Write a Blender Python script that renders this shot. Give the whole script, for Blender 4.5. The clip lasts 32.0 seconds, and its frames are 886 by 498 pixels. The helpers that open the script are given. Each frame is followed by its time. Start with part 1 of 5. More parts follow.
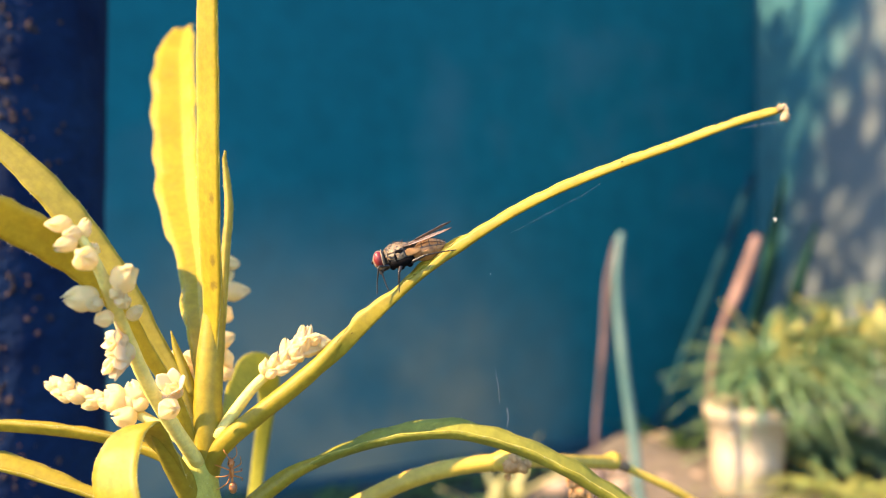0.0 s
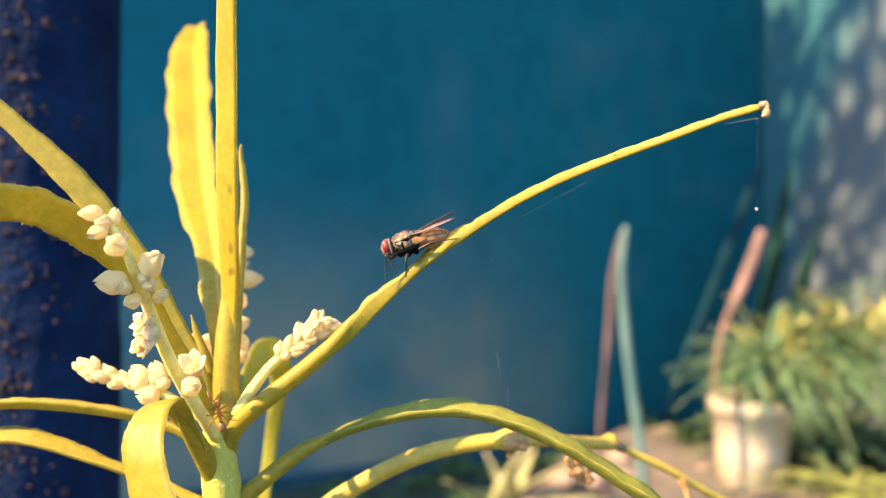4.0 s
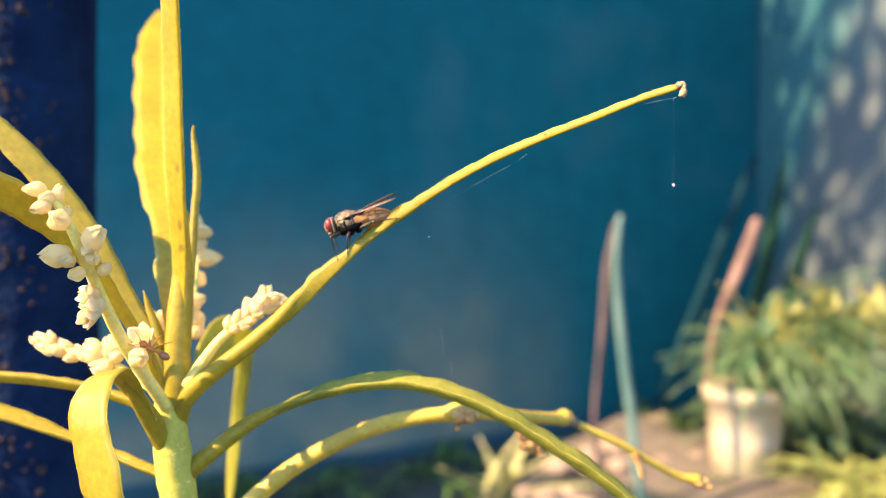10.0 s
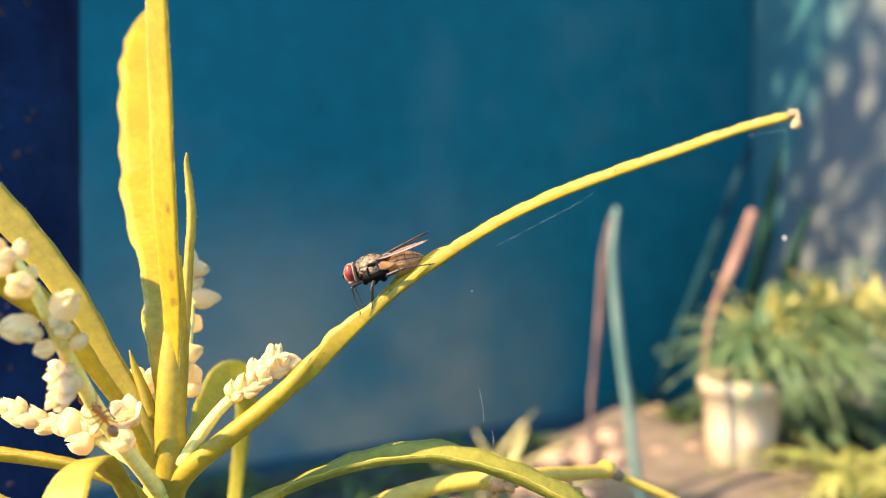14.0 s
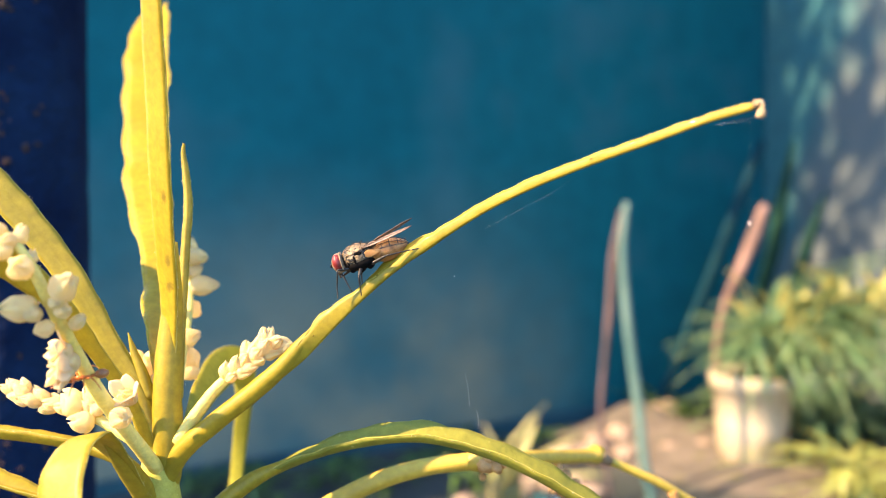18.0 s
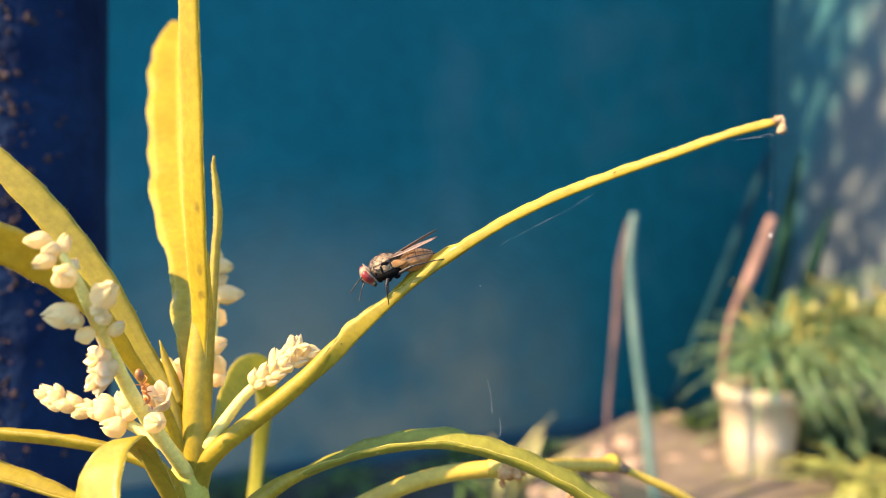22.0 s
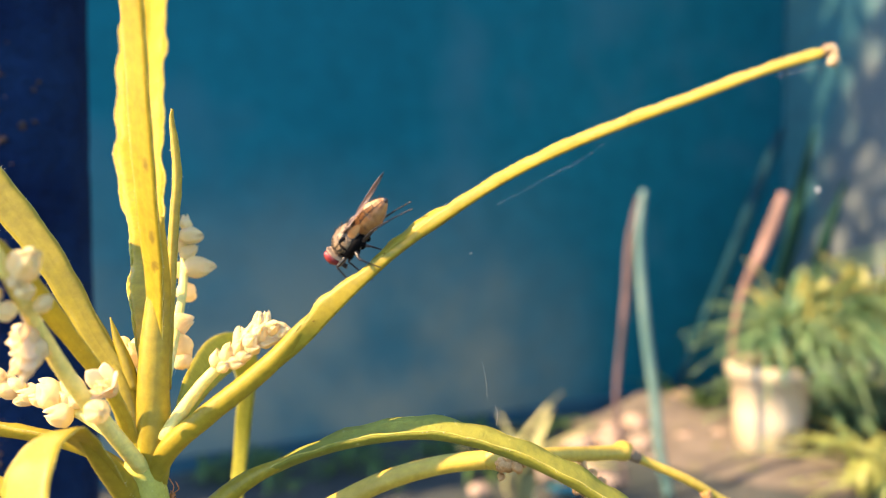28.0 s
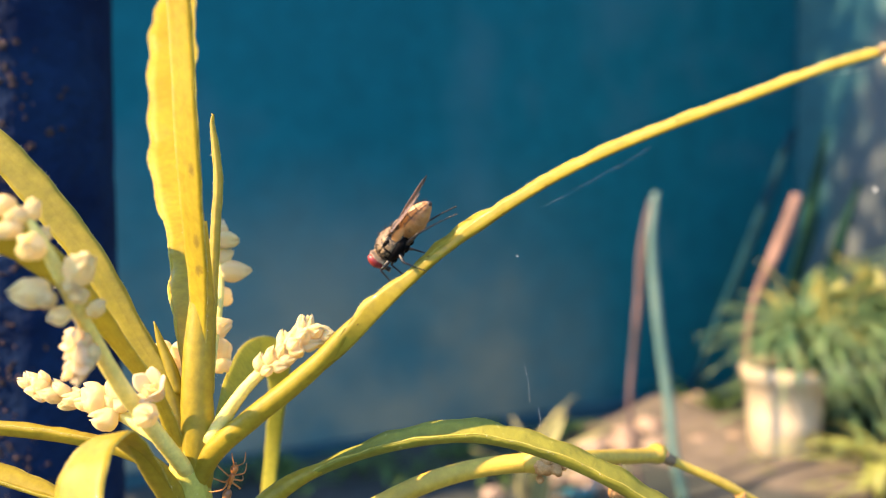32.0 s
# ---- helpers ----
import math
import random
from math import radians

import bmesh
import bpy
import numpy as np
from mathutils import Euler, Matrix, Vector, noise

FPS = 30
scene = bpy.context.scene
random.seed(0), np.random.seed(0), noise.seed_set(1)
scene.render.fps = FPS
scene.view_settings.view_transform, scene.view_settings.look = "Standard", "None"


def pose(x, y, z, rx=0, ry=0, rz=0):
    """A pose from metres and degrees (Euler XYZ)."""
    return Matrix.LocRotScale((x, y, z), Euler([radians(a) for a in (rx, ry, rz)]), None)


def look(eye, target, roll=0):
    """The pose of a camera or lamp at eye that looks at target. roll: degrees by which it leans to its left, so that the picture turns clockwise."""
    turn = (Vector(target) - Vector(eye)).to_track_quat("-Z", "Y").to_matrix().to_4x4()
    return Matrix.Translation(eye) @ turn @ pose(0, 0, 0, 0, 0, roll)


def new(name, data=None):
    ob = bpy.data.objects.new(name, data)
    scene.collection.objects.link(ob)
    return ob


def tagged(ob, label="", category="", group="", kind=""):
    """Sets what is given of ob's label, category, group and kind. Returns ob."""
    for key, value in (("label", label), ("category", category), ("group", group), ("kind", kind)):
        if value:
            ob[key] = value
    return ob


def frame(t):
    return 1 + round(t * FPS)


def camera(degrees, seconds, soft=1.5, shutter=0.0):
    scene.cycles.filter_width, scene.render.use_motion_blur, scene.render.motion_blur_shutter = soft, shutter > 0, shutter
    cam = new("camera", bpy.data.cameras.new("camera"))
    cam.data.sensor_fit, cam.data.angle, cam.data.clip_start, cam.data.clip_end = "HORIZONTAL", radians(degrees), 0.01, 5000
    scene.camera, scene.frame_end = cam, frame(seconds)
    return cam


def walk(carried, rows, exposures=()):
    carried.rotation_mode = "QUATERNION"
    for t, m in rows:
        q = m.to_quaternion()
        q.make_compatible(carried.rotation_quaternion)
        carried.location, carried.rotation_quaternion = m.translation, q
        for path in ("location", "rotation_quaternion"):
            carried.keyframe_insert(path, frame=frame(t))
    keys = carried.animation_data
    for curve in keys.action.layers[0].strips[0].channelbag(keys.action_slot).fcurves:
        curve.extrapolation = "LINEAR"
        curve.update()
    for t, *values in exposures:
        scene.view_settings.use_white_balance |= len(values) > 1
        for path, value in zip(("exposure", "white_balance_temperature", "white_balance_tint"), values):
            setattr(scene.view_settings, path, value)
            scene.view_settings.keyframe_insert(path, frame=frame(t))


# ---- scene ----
cam = camera(59.5, 32.0, soft=1.0)
cam.data.dof.use_dof = True
cam.data.dof.focus_distance = 0.0640
cam.data.dof.aperture_fstop = 28.0
EYE = 0.56  # the first eye's height above the ground, metres
# seconds, place from the first eye in millimetres, yaw, pitch, roll in degrees
ROWS = [
    (0.0, 0.00, 0.00, 0.00, 0.00, 0.00, -0.00),
    (0.5, -0.62, 1.23, -0.27, -0.11, 0.12, -0.04),
    (1.0, -0.37, 1.19, -1.51, -0.30, -0.09, 0.04),
    (1.5, 0.15, -2.17, 0.78, -0.24, 0.19, -0.33),
    (2.0, -0.05, -1.72, -0.42, -0.10, 0.05, -0.63),
    (2.5, -4.19, 2.39, -4.42, 0.12, -0.32, -0.86),
    (3.0, -1.97, 1.02, -3.66, 0.49, -1.02, -0.10),
    (3.5, -0.91, -2.71, -1.28, 0.44, -0.51, 0.01),
    (5.5, 4.30, -5.74, 0.51, -0.05, -0.44, -0.11),
    (6.0, 5.10, -7.64, 1.52, 0.16, -0.76, 0.28),
    (6.5, 5.45, -7.86, 1.57, 0.40, -0.84, 0.27),
    (7.0, 4.48, -8.92, 2.56, 0.49, -0.73, 0.19),
    (7.5, 1.81, -5.29, -0.12, 0.49, -1.05, 0.31),
    (8.0, 4.69, -6.74, 2.58, 0.25, -1.12, 0.19),
    (8.5, 3.92, -8.60, 2.67, 0.33, -0.90, 0.20),
    (9.0, 5.75, -8.23, 0.84, 0.19, -1.14, -0.03),
    (9.5, 6.27, -8.91, 0.75, 0.14, -0.98, -0.11),
    (10.0, 5.28, -6.47, -1.56, 0.19, -1.28, -0.04),
    (10.5, 4.50, -6.81, -1.19, 0.31, -1.45, -0.71),
    (11.0, 4.93, -10.79, 0.68, 1.07, -1.34, -0.23),
    (11.5, 2.59, -5.00, 3.44, 0.17, 0.66, -0.25),
    (12.0, -1.14, 3.94, 5.87, -0.56, -0.45, -0.15),
    (12.5, -0.84, 4.37, 4.99, -0.22, -1.36, 0.12),
    (13.0, -1.06, 5.37, 3.64, -0.23, -1.59, 0.01),
    (13.5, 0.18, 5.64, 2.76, -0.23, -1.82, -0.00),
    (14.0, 1.39, 5.23, 3.05, -0.30, -1.91, 0.29),
    (14.5, 2.31, 2.71, 3.15, -0.15, -1.76, 0.36),
    (16.5, 4.79, 0.48, 3.51, 0.20, -1.74, 0.48),
    (17.0, 5.77, -0.60, 6.67, 0.45, -2.03, 0.04),
    (17.5, 7.03, 1.31, 6.38, 0.50, -2.02, 0.37),
    (18.0, 3.47, 2.98, 2.44, 0.50, -2.28, 0.26),
    (18.5, 2.42, 2.26, 1.96, 0.78, -2.42, 0.21),
    (19.0, 2.37, 1.58, 2.11, 0.81, -2.40, 0.25),
    (19.5, 1.97, 0.00, 1.65, 0.94, -2.49, 0.41),
    (20.0, 3.09, -0.83, -0.27, 1.17, -2.92, 0.38),
    (20.5, -0.09, 1.43, -1.42, 0.88, -1.91, 0.11),
    (21.0, 0.25, 3.03, 2.93, 0.89, -1.37, -0.07),
    (21.5, 0.82, 3.46, 1.57, 0.86, -1.50, -0.23),
    (22.0, 1.91, 1.35, 2.49, 0.96, -1.49, 0.06),
    (22.5, 3.59, 0.72, 2.39, 0.88, -1.64, 0.34),
    (23.0, 4.25, 0.00, 1.80, 0.77, -1.65, 0.35),
    (23.5, 5.71, 1.09, 2.20, 0.74, -1.80, 0.66),
    (24.0, 4.77, 1.43, 0.08, 0.91, -2.06, 0.59),
    (24.5, 6.11, 2.36, -1.08, 1.10, -2.22, 0.59),
    (26.5, 4.20, 3.95, 3.95, 1.55, -2.53, -0.02),
    (27.0, 4.04, 7.02, 3.05, 1.47, -2.67, 0.37),
    (27.5, 2.49, 9.85, 1.20, 1.59, -3.10, 0.34),
    (28.0, 3.37, 9.87, 1.18, 1.60, -3.11, 0.23),
    (28.5, 4.35, 6.68, 2.38, 1.97, -2.97, 0.43),
    (29.0, 4.43, 5.97, 4.04, 1.92, -2.90, 0.77),
    (29.5, 1.32, 6.00, 2.60, 2.35, -2.53, 0.31),
    (30.0, 1.70, 6.74, 2.92, 2.29, -2.52, 0.52),
    (30.5, 2.22, 4.80, 3.65, 2.44, -2.47, 0.65),
    (31.0, 1.39, 5.60, 3.17, 2.45, -2.41, 0.41),
    (31.5, 0.74, 5.76, 3.00, 2.46, -2.37, 0.41),
    (32.0, 0.95, 9.75, 1.14, 2.37, -2.84, 0.60),
]
walk(cam, [(t, pose(x / 1000, y / 1000, EYE + z / 1000, 90 + pitch, roll, yaw)) for t, x, y, z, yaw, pitch, roll in ROWS],
     exposures=[(0.0, 1.90), (6.0, 1.86), (9.0, 1.92), (12.0, 1.95), (14.0, 1.98), (18.0, 2.00), (20.0, 1.95), (22.0, 1.81), (24.0, 1.83), (28.0, 1.97), (30.0, 1.82), (31.0, 1.79), (32.0, 1.81)])

# ---- light ----
TO_SUN = Vector((-0.70, -0.33, 0.64)).normalized()
world = bpy.data.worlds.new("world")
scene.world = world
world.use_nodes = True
wn = world.node_tree
sky = wn.nodes.new("ShaderNodeTexSky")
sky.sky_type, sky.sun_disc = "NISHITA", False
sky.sun_elevation = math.asin(TO_SUN.z)
sky.sun_rotation = math.atan2(TO_SUN.x, TO_SUN.y)
sky.air_density, sky.dust_density, sky.ozone_density = 1.2, 0.3, 6.0
wn.links.new(sky.outputs[0], wn.nodes["Background"].inputs[0])
wn.nodes["Background"].inputs[1].default_value = 0.142
sun = new("sun", bpy.data.lights.new("sun", "SUN"))
sun.data.energy, sun.data.angle, sun.data.color = 5.0, radians(0.53), (1.0, 0.71, 0.40)
sun.matrix_world = look(TO_SUN * 5, (0, 0, 0))


# ---- materials ----
def mat(name, a, b, scale, rough=0.5, bump=0.2, bump_scale=0.0, thin=0.0, spec=0.5, metal=0.0, sss=0.0, speck=0.0, speck_scale=0.0, speck_colour=(0, 0, 0), low=0.35, high=0.65, clear=0.0, speck_soft=0.05, stretch=(1, 1, 1), thin_tint=(1, 1, 1), bump_depth=0.001):
    """Two colours mixed by a coarse and a fine noise, with relief; thin: the share of light that passes through."""
    m = bpy.data.materials.new(name)
    m.use_nodes = True
    nt = m.node_tree
    bs, out = nt.nodes["Principled BSDF"], nt.nodes["Material Output"]
    tc, info = nt.nodes.new("ShaderNodeTexCoord"), nt.nodes.new("ShaderNodeObjectInfo")
    mp = nt.nodes.new("ShaderNodeMapping")
    mp.inputs["Scale"].default_value = stretch
    nt.links.new(tc.outputs["Object"], mp.inputs["Vector"])
    sh = nt.nodes.new("ShaderNodeVectorMath")
    sh.operation = "MULTIPLY_ADD"
    sh.inputs[1].default_value = (1, 1, 1)
    nt.links.new(mp.outputs[0], sh.inputs[0])
    nt.links.new(info.outputs["Random"], sh.inputs[2])

    def noise_tex(s, detail=5, r=0.6):
        n = nt.nodes.new("ShaderNodeTexNoise")
        n.inputs["Scale"].default_value, n.inputs["Detail"].default_value, n.inputs["Roughness"].default_value = s, detail, r
        nt.links.new(sh.outputs[0], n.inputs["Vector"])
        return n

    n1 = noise_tex(scale)
    rp = nt.nodes.new("ShaderNodeValToRGB")
    rp.color_ramp.elements[0].position, rp.color_ramp.elements[1].position = low, high
    rp.color_ramp.elements[0].color, rp.color_ramp.elements[1].color = (*a, 1), (*b, 1)
    nt.links.new(n1.outputs["Fac"], rp.inputs[0])
    n2 = noise_tex(scale * 9, 3)
    mr = nt.nodes.new("ShaderNodeMapRange")
    mr.inputs[1].default_value, mr.inputs[2].default_value, mr.inputs[3].default_value, mr.inputs[4].default_value = 0.3, 0.7, 0.86, 1.12
    nt.links.new(n2.outputs["Fac"], mr.inputs[0])
    mul = nt.nodes.new("ShaderNodeVectorMath")
    mul.operation = "SCALE"
    nt.links.new(rp.outputs[0], mul.inputs[0])
    nt.links.new(mr.outputs[0], mul.inputs["Scale"])
    colour = mul.outputs[0]
    if speck:
        n3 = noise_tex(speck_scale, 2)
        r3 = nt.nodes.new("ShaderNodeValToRGB")
        r3.color_ramp.elements[0].position, r3.color_ramp.elements[1].position = 1 - speck, 1 - speck + speck_soft
        nt.links.new(n3.outputs["Fac"], r3.inputs[0])
        mx = nt.nodes.new("ShaderNodeMix")
        mx.data_type = "RGBA"
        mx.inputs["B"].default_value = (*speck_colour, 1)
        nt.links.new(r3.outputs[0], mx.inputs["Factor"])
        nt.links.new(colour, mx.inputs["A"])
        colour = mx.outputs["Result"]
    nt.links.new(colour, bs.inputs["Base Color"])
    bs.inputs["Roughness"].default_value, bs.inputs["Metallic"].default_value = rough, metal
    bs.inputs["Specular IOR Level"].default_value = spec
    bs.inputs["Coat Weight"].default_value = clear
    if sss:
        bs.inputs["Subsurface Weight"].default_value = sss
        bs.inputs["Subsurface Radius"].default_value = (1.0, 0.8, 0.4)
        bs.inputs["Subsurface Scale"].default_value = 0.0008
    bp = nt.nodes.new("ShaderNodeBump")
    bp.inputs["Strength"].default_value, bp.inputs["Distance"].default_value = bump, bump_depth
    nb = noise_tex(bump_scale or scale * 6, 4)
    nt.links.new(nb.outputs["Fac"], bp.inputs["Height"])
    nt.links.new(bp.outputs[0], bs.inputs["Normal"])
    if thin:
        tr, ad = nt.nodes.new("ShaderNodeBsdfTranslucent"), nt.nodes.new("ShaderNodeMixShader")
        tint = nt.nodes.new("ShaderNodeVectorMath")
        tint.operation = "MULTIPLY"
        tint.inputs[1].default_value = thin_tint
        nt.links.new(colour, tint.inputs[0])
        nt.links.new(tint.outputs[0], tr.inputs[0])
        nt.links.new(bp.outputs[0], tr.inputs["Normal"])
        ad.inputs[0].default_value = thin
        nt.links.new(bs.outputs[0], ad.inputs[1])
        nt.links.new(tr.outputs[0], ad.inputs[2])
        nt.links.new(ad.outputs[0], out.inputs["Surface"])
    return m


M_LEAF = mat("leaf", (0.412, 0.314, 0.021), (0.488, 0.368, 0.028), 160, rough=0.50, spec=0.5, bump=0.30, bump_scale=2200, thin=0.45, thin_tint=(0.93, 1.04, 1.05), clear=0.25, speck=0.30, speck_scale=1400, speck_colour=(0.38, 0.318, 0.019), speck_soft=0.2, bump_depth=0.0001)
M_STEM = mat("stem", (0.40, 0.370, 0.045), (0.49, 0.44, 0.070), 220, rough=0.6, bump=0.45, bump_scale=3200, sss=0.15, speck=0.36, speck_scale=1400, speck_colour=(0.58, 0.54, 0.18), bump_depth=0.0002)
M_OLIVE = mat("old_leaf", (0.43, 0.40, 0.045), (0.52, 0.47, 0.065), 180, rough=0.5, bump=0.3, bump_scale=2000, thin=0.5, bump_depth=0.0001)
# a greener leaf, darkened further for the shade on its underside
M_GREENSHADE = mat("shaded_green_leaf", (0.25, 0.240, 0.026), (0.36, 0.325, 0.038), 140, rough=0.55, bump=0.5, bump_scale=2200, thin=0.32, speck=0.33, speck_scale=900, speck_colour=(0.50, 0.44, 0.12), speck_soft=0.1, bump_depth=0.0002)
M_GOLD = mat("golden_leaf", (0.47, 0.350, 0.017), (0.56, 0.412, 0.022), 160, rough=0.45, spec=0.5, bump=0.30, bump_scale=2200, thin=0.48, clear=0.2, speck=0.30, speck_scale=1400, speck_colour=(0.43, 0.338, 0.018), speck_soft=0.2, bump_depth=0.0001)
M_STALK = mat("stalk", (0.66, 0.55, 0.13), (0.78, 0.66, 0.20), 260, rough=0.55, bump=0.4, bump_scale=2500, sss=0.3, speck=0.28, speck_scale=500, speck_colour=(0.46, 0.40, 0.07), bump_depth=0.0002)
M_BUD = mat("bud", (0.95, 0.76, 0.39), (0.98, 0.83, 0.48), 500, rough=0.5, spec=0.3, bump=0.5, bump_scale=3500, thin=0.52, sss=0.40, bump_depth=0.0001)
M_PETAL = mat("petal", (0.92, 0.76, 0.48), (0.96, 0.83, 0.58), 500, rough=0.5, bump=0.3, bump_scale=2500, thin=0.50, bump_depth=0.0001)
M_DRY = mat("dry_leaf_end", (0.26, 0.16, 0.08), (0.62, 0.47, 0.28), 900, rough=0.8, bump=0.6, bump_scale=4000, thin=0.2, bump_depth=0.0002)
M_SPOT = mat("leaf_spot", (0.10, 0.068, 0.012), (0.22, 0.155, 0.022), 2600, rough=0.8, spec=0.1, bump=0.1)
M_YSTEM = mat("yellow_branch", (0.42, 0.28, 0.030), (0.54, 0.37, 0.045), 120, rough=0.5, bump=0.3, bump_scale=1500, sss=0.15, bump_depth=0.0002)
M_BROWN = mat("brown_bark", (0.16, 0.10, 0.05), (0.30, 0.20, 0.11), 300, rough=0.8, bump=0.6, bump_scale=1800, bump_depth=0.0003)
M_SILK = mat("silk", (0.8, 0.8, 0.78), (0.9, 0.9, 0.88), 900, rough=0.3, bump=0.0, thin=0.3)
# the fly
M_THORAX = mat("fly_thorax", (0.010, 0.008, 0.008), (0.20, 0.135, 0.076), 2400, rough=0.45, bump=0.9, bump_scale=6000, low=0.47, high=0.55, stretch=(0.16, 1.3, 0.9), bump_depth=0.0001)
M_PLATE = mat("fly_side_plate", (0.11, 0.072, 0.038), (0.30, 0.205, 0.112), 2000, rough=0.45, bump=0.8, bump_scale=6000, speck=0.48, speck_scale=2600, speck_colour=(0.012, 0.010, 0.009), speck_soft=0.05, bump_depth=0.0001)
M_ABDOMEN = mat("fly_abdomen", (0.38, 0.165, 0.048), (0.52, 0.255, 0.085), 1200, rough=0.40, bump=0.5, bump_scale=5000, thin=0.15, speck=0.42, speck_scale=1700, speck_colour=(0.20, 0.08, 0.028), speck_soft=0.15, bump_depth=0.0001)
M_BACK = mat("fly_back", (0.28, 0.135, 0.050), (0.66, 0.40, 0.19), 1800, rough=0.42, bump=0.6, bump_scale=5000, low=0.36, high=0.54, bump_depth=0.0001)
M_SCALE = mat("fly_wing_scale", (0.52, 0.25, 0.075), (0.64, 0.35, 0.13), 1500, rough=0.5, bump=0.2, thin=0.4, bump_depth=0.0001)
M_EYE = mat("fly_eye", (0.11, 0.010, 0.012), (0.24, 0.026, 0.024), 1100, rough=0.3, bump=0.5, bump_scale=14000, bump_depth=0.00005)
M_FACE = mat("fly_face", (0.13, 0.085, 0.055), (0.36, 0.26, 0.165), 1800, rough=0.6, bump=0.3, bump_depth=0.0001)
M_LEG = mat("fly_leg", (0.005, 0.0045, 0.0045), (0.032, 0.024, 0.021), 1600, rough=0.35, spec=0.5, bump=0.3, bump_depth=0.0001)
M_UNDER = mat("fly_underside", (0.002, 0.002, 0.0025), (0.007, 0.006, 0.006), 1600, rough=0.7, spec=0.04, bump=0.6, bump_scale=5000, bump_depth=0.0001)
M_VEIN = mat("fly_vein", (0.045, 0.025, 0.018), (0.10, 0.06, 0.04), 1600, rough=0.4, bump=0.0)
M_ANT = mat("ant_body", (0.48, 0.15, 0.03), (0.58, 0.22, 0.05), 1500, rough=0.35, bump=0.2, thin=0.15, bump_depth=0.0001)
M_ANTDARK = mat("ant_gaster", (0.22, 0.085, 0.03), (0.34, 0.15, 0.05), 1500, rough=0.3, bump=0.2, bump_depth=0.0001)


def wing_material():
    m = bpy.data.materials.new("fly_wing")
    m.use_nodes = True
    nt = m.node_tree
    bs, out = nt.nodes["Principled BSDF"], nt.nodes["Material Output"]
    bs.inputs["Base Color"].default_value, bs.inputs["Roughness"].default_value = (0.50, 0.365, 0.31, 1), 0.35
    tp, mx = nt.nodes.new("ShaderNodeBsdfTransparent"), nt.nodes.new("ShaderNodeMixShader")
    tp.inputs[0].default_value = (0.95, 0.86, 0.76, 1)
    n = nt.nodes.new("ShaderNodeTexNoise")
    n.inputs["Scale"].default_value = 1500
    mr = nt.nodes.new("ShaderNodeMapRange")
    mr.inputs[3].default_value, mr.inputs[4].default_value = 0.38, 0.62
    nt.links.new(n.outputs["Fac"], mr.inputs[0])
    nt.links.new(mr.outputs[0], mx.inputs[0])
    nt.links.new(tp.outputs[0], mx.inputs[1])
    nt.links.new(bs.outputs[0], mx.inputs[2])
    nt.links.new(mx.outputs[0], out.inputs["Surface"])
    return m


M_WING = wing_material()
# the yard
M_WALL = mat("painted_wall", (0.0015, 0.094, 0.128), (0.004, 0.114, 0.150), 1.6, rough=0.8, spec=0.12, bump=0.4, bump_scale=60, speck=0.42, speck_scale=3.2, speck_colour=(0.026, 0.115, 0.150), speck_soft=0.25, bump_depth=0.004, low=0.25, high=0.75)


def fade(m, colour, low, high, scale):
    """Worn, faded patches on the lower part of a painted wall, away from the corner at its origin."""
    nt = m.node_tree
    bs, tc = nt.nodes["Principled BSDF"], nt.nodes["Texture Coordinate"]
    was = bs.inputs["Base Color"].links[0].from_socket
    sep, mr, n, r = nt.nodes.new("ShaderNodeSeparateXYZ"), nt.nodes.new("ShaderNodeMapRange"), nt.nodes.new("ShaderNodeTexNoise"), nt.nodes.new("ShaderNodeMapRange")
    nt.links.new(tc.outputs["Object"], sep.inputs[0])
    mr.interpolation_type = "SMOOTHSTEP"
    mr.inputs[1].default_value, mr.inputs[2].default_value, mr.inputs[3].default_value, mr.inputs[4].default_value = low, high, 1.0, 0.0
    nt.links.new(sep.outputs["Z"], mr.inputs[0])
    n.inputs["Scale"].default_value, n.inputs["Detail"].default_value = scale, 4
    nt.links.new(tc.outputs["Object"], n.inputs["Vector"])
    r.inputs[1].default_value, r.inputs[2].default_value = 0.20, 0.64
    nt.links.new(n.outputs["Fac"], r.inputs[0])
    far, both = nt.nodes.new("ShaderNodeMapRange"), nt.nodes.new("ShaderNodeMath")
    far.interpolation_type = "SMOOTHSTEP"
    far.inputs[1].default_value, far.inputs[2].default_value, far.inputs[3].default_value, far.inputs[4].default_value = -1.25, -0.62, 1.0, 0.0
    nt.links.new(sep.outputs["X"], far.inputs[0])
    both.operation = "MULTIPLY"
    nt.links.new(far.outputs[0], both.inputs[0])
    nt.links.new(mr.outputs[0], both.inputs[1])
    mul, mx = nt.nodes.new("ShaderNodeMath"), nt.nodes.new("ShaderNodeMix")
    mul.operation, mx.data_type = "MULTIPLY", "RGBA"
    nt.links.new(both.outputs[0], mul.inputs[0])
    nt.links.new(r.outputs[0], mul.inputs[1])
    nt.links.new(mul.outputs[0], mx.inputs["Factor"])
    nt.links.new(was, mx.inputs["A"])
    mx.inputs["B"].default_value = (*colour, 1)
    nt.links.new(mx.outputs["Result"], bs.inputs["Base Color"])


fade(M_WALL, (0.230, 0.225, 0.165), 0.02, 0.76, 3.4)
M_WALL2 = mat("side_wall", (0.024, 0.122, 0.146), (0.040, 0.140, 0.162), 2.5, rough=0.85, bump=0.5, bump_scale=50, bump_depth=0.004)


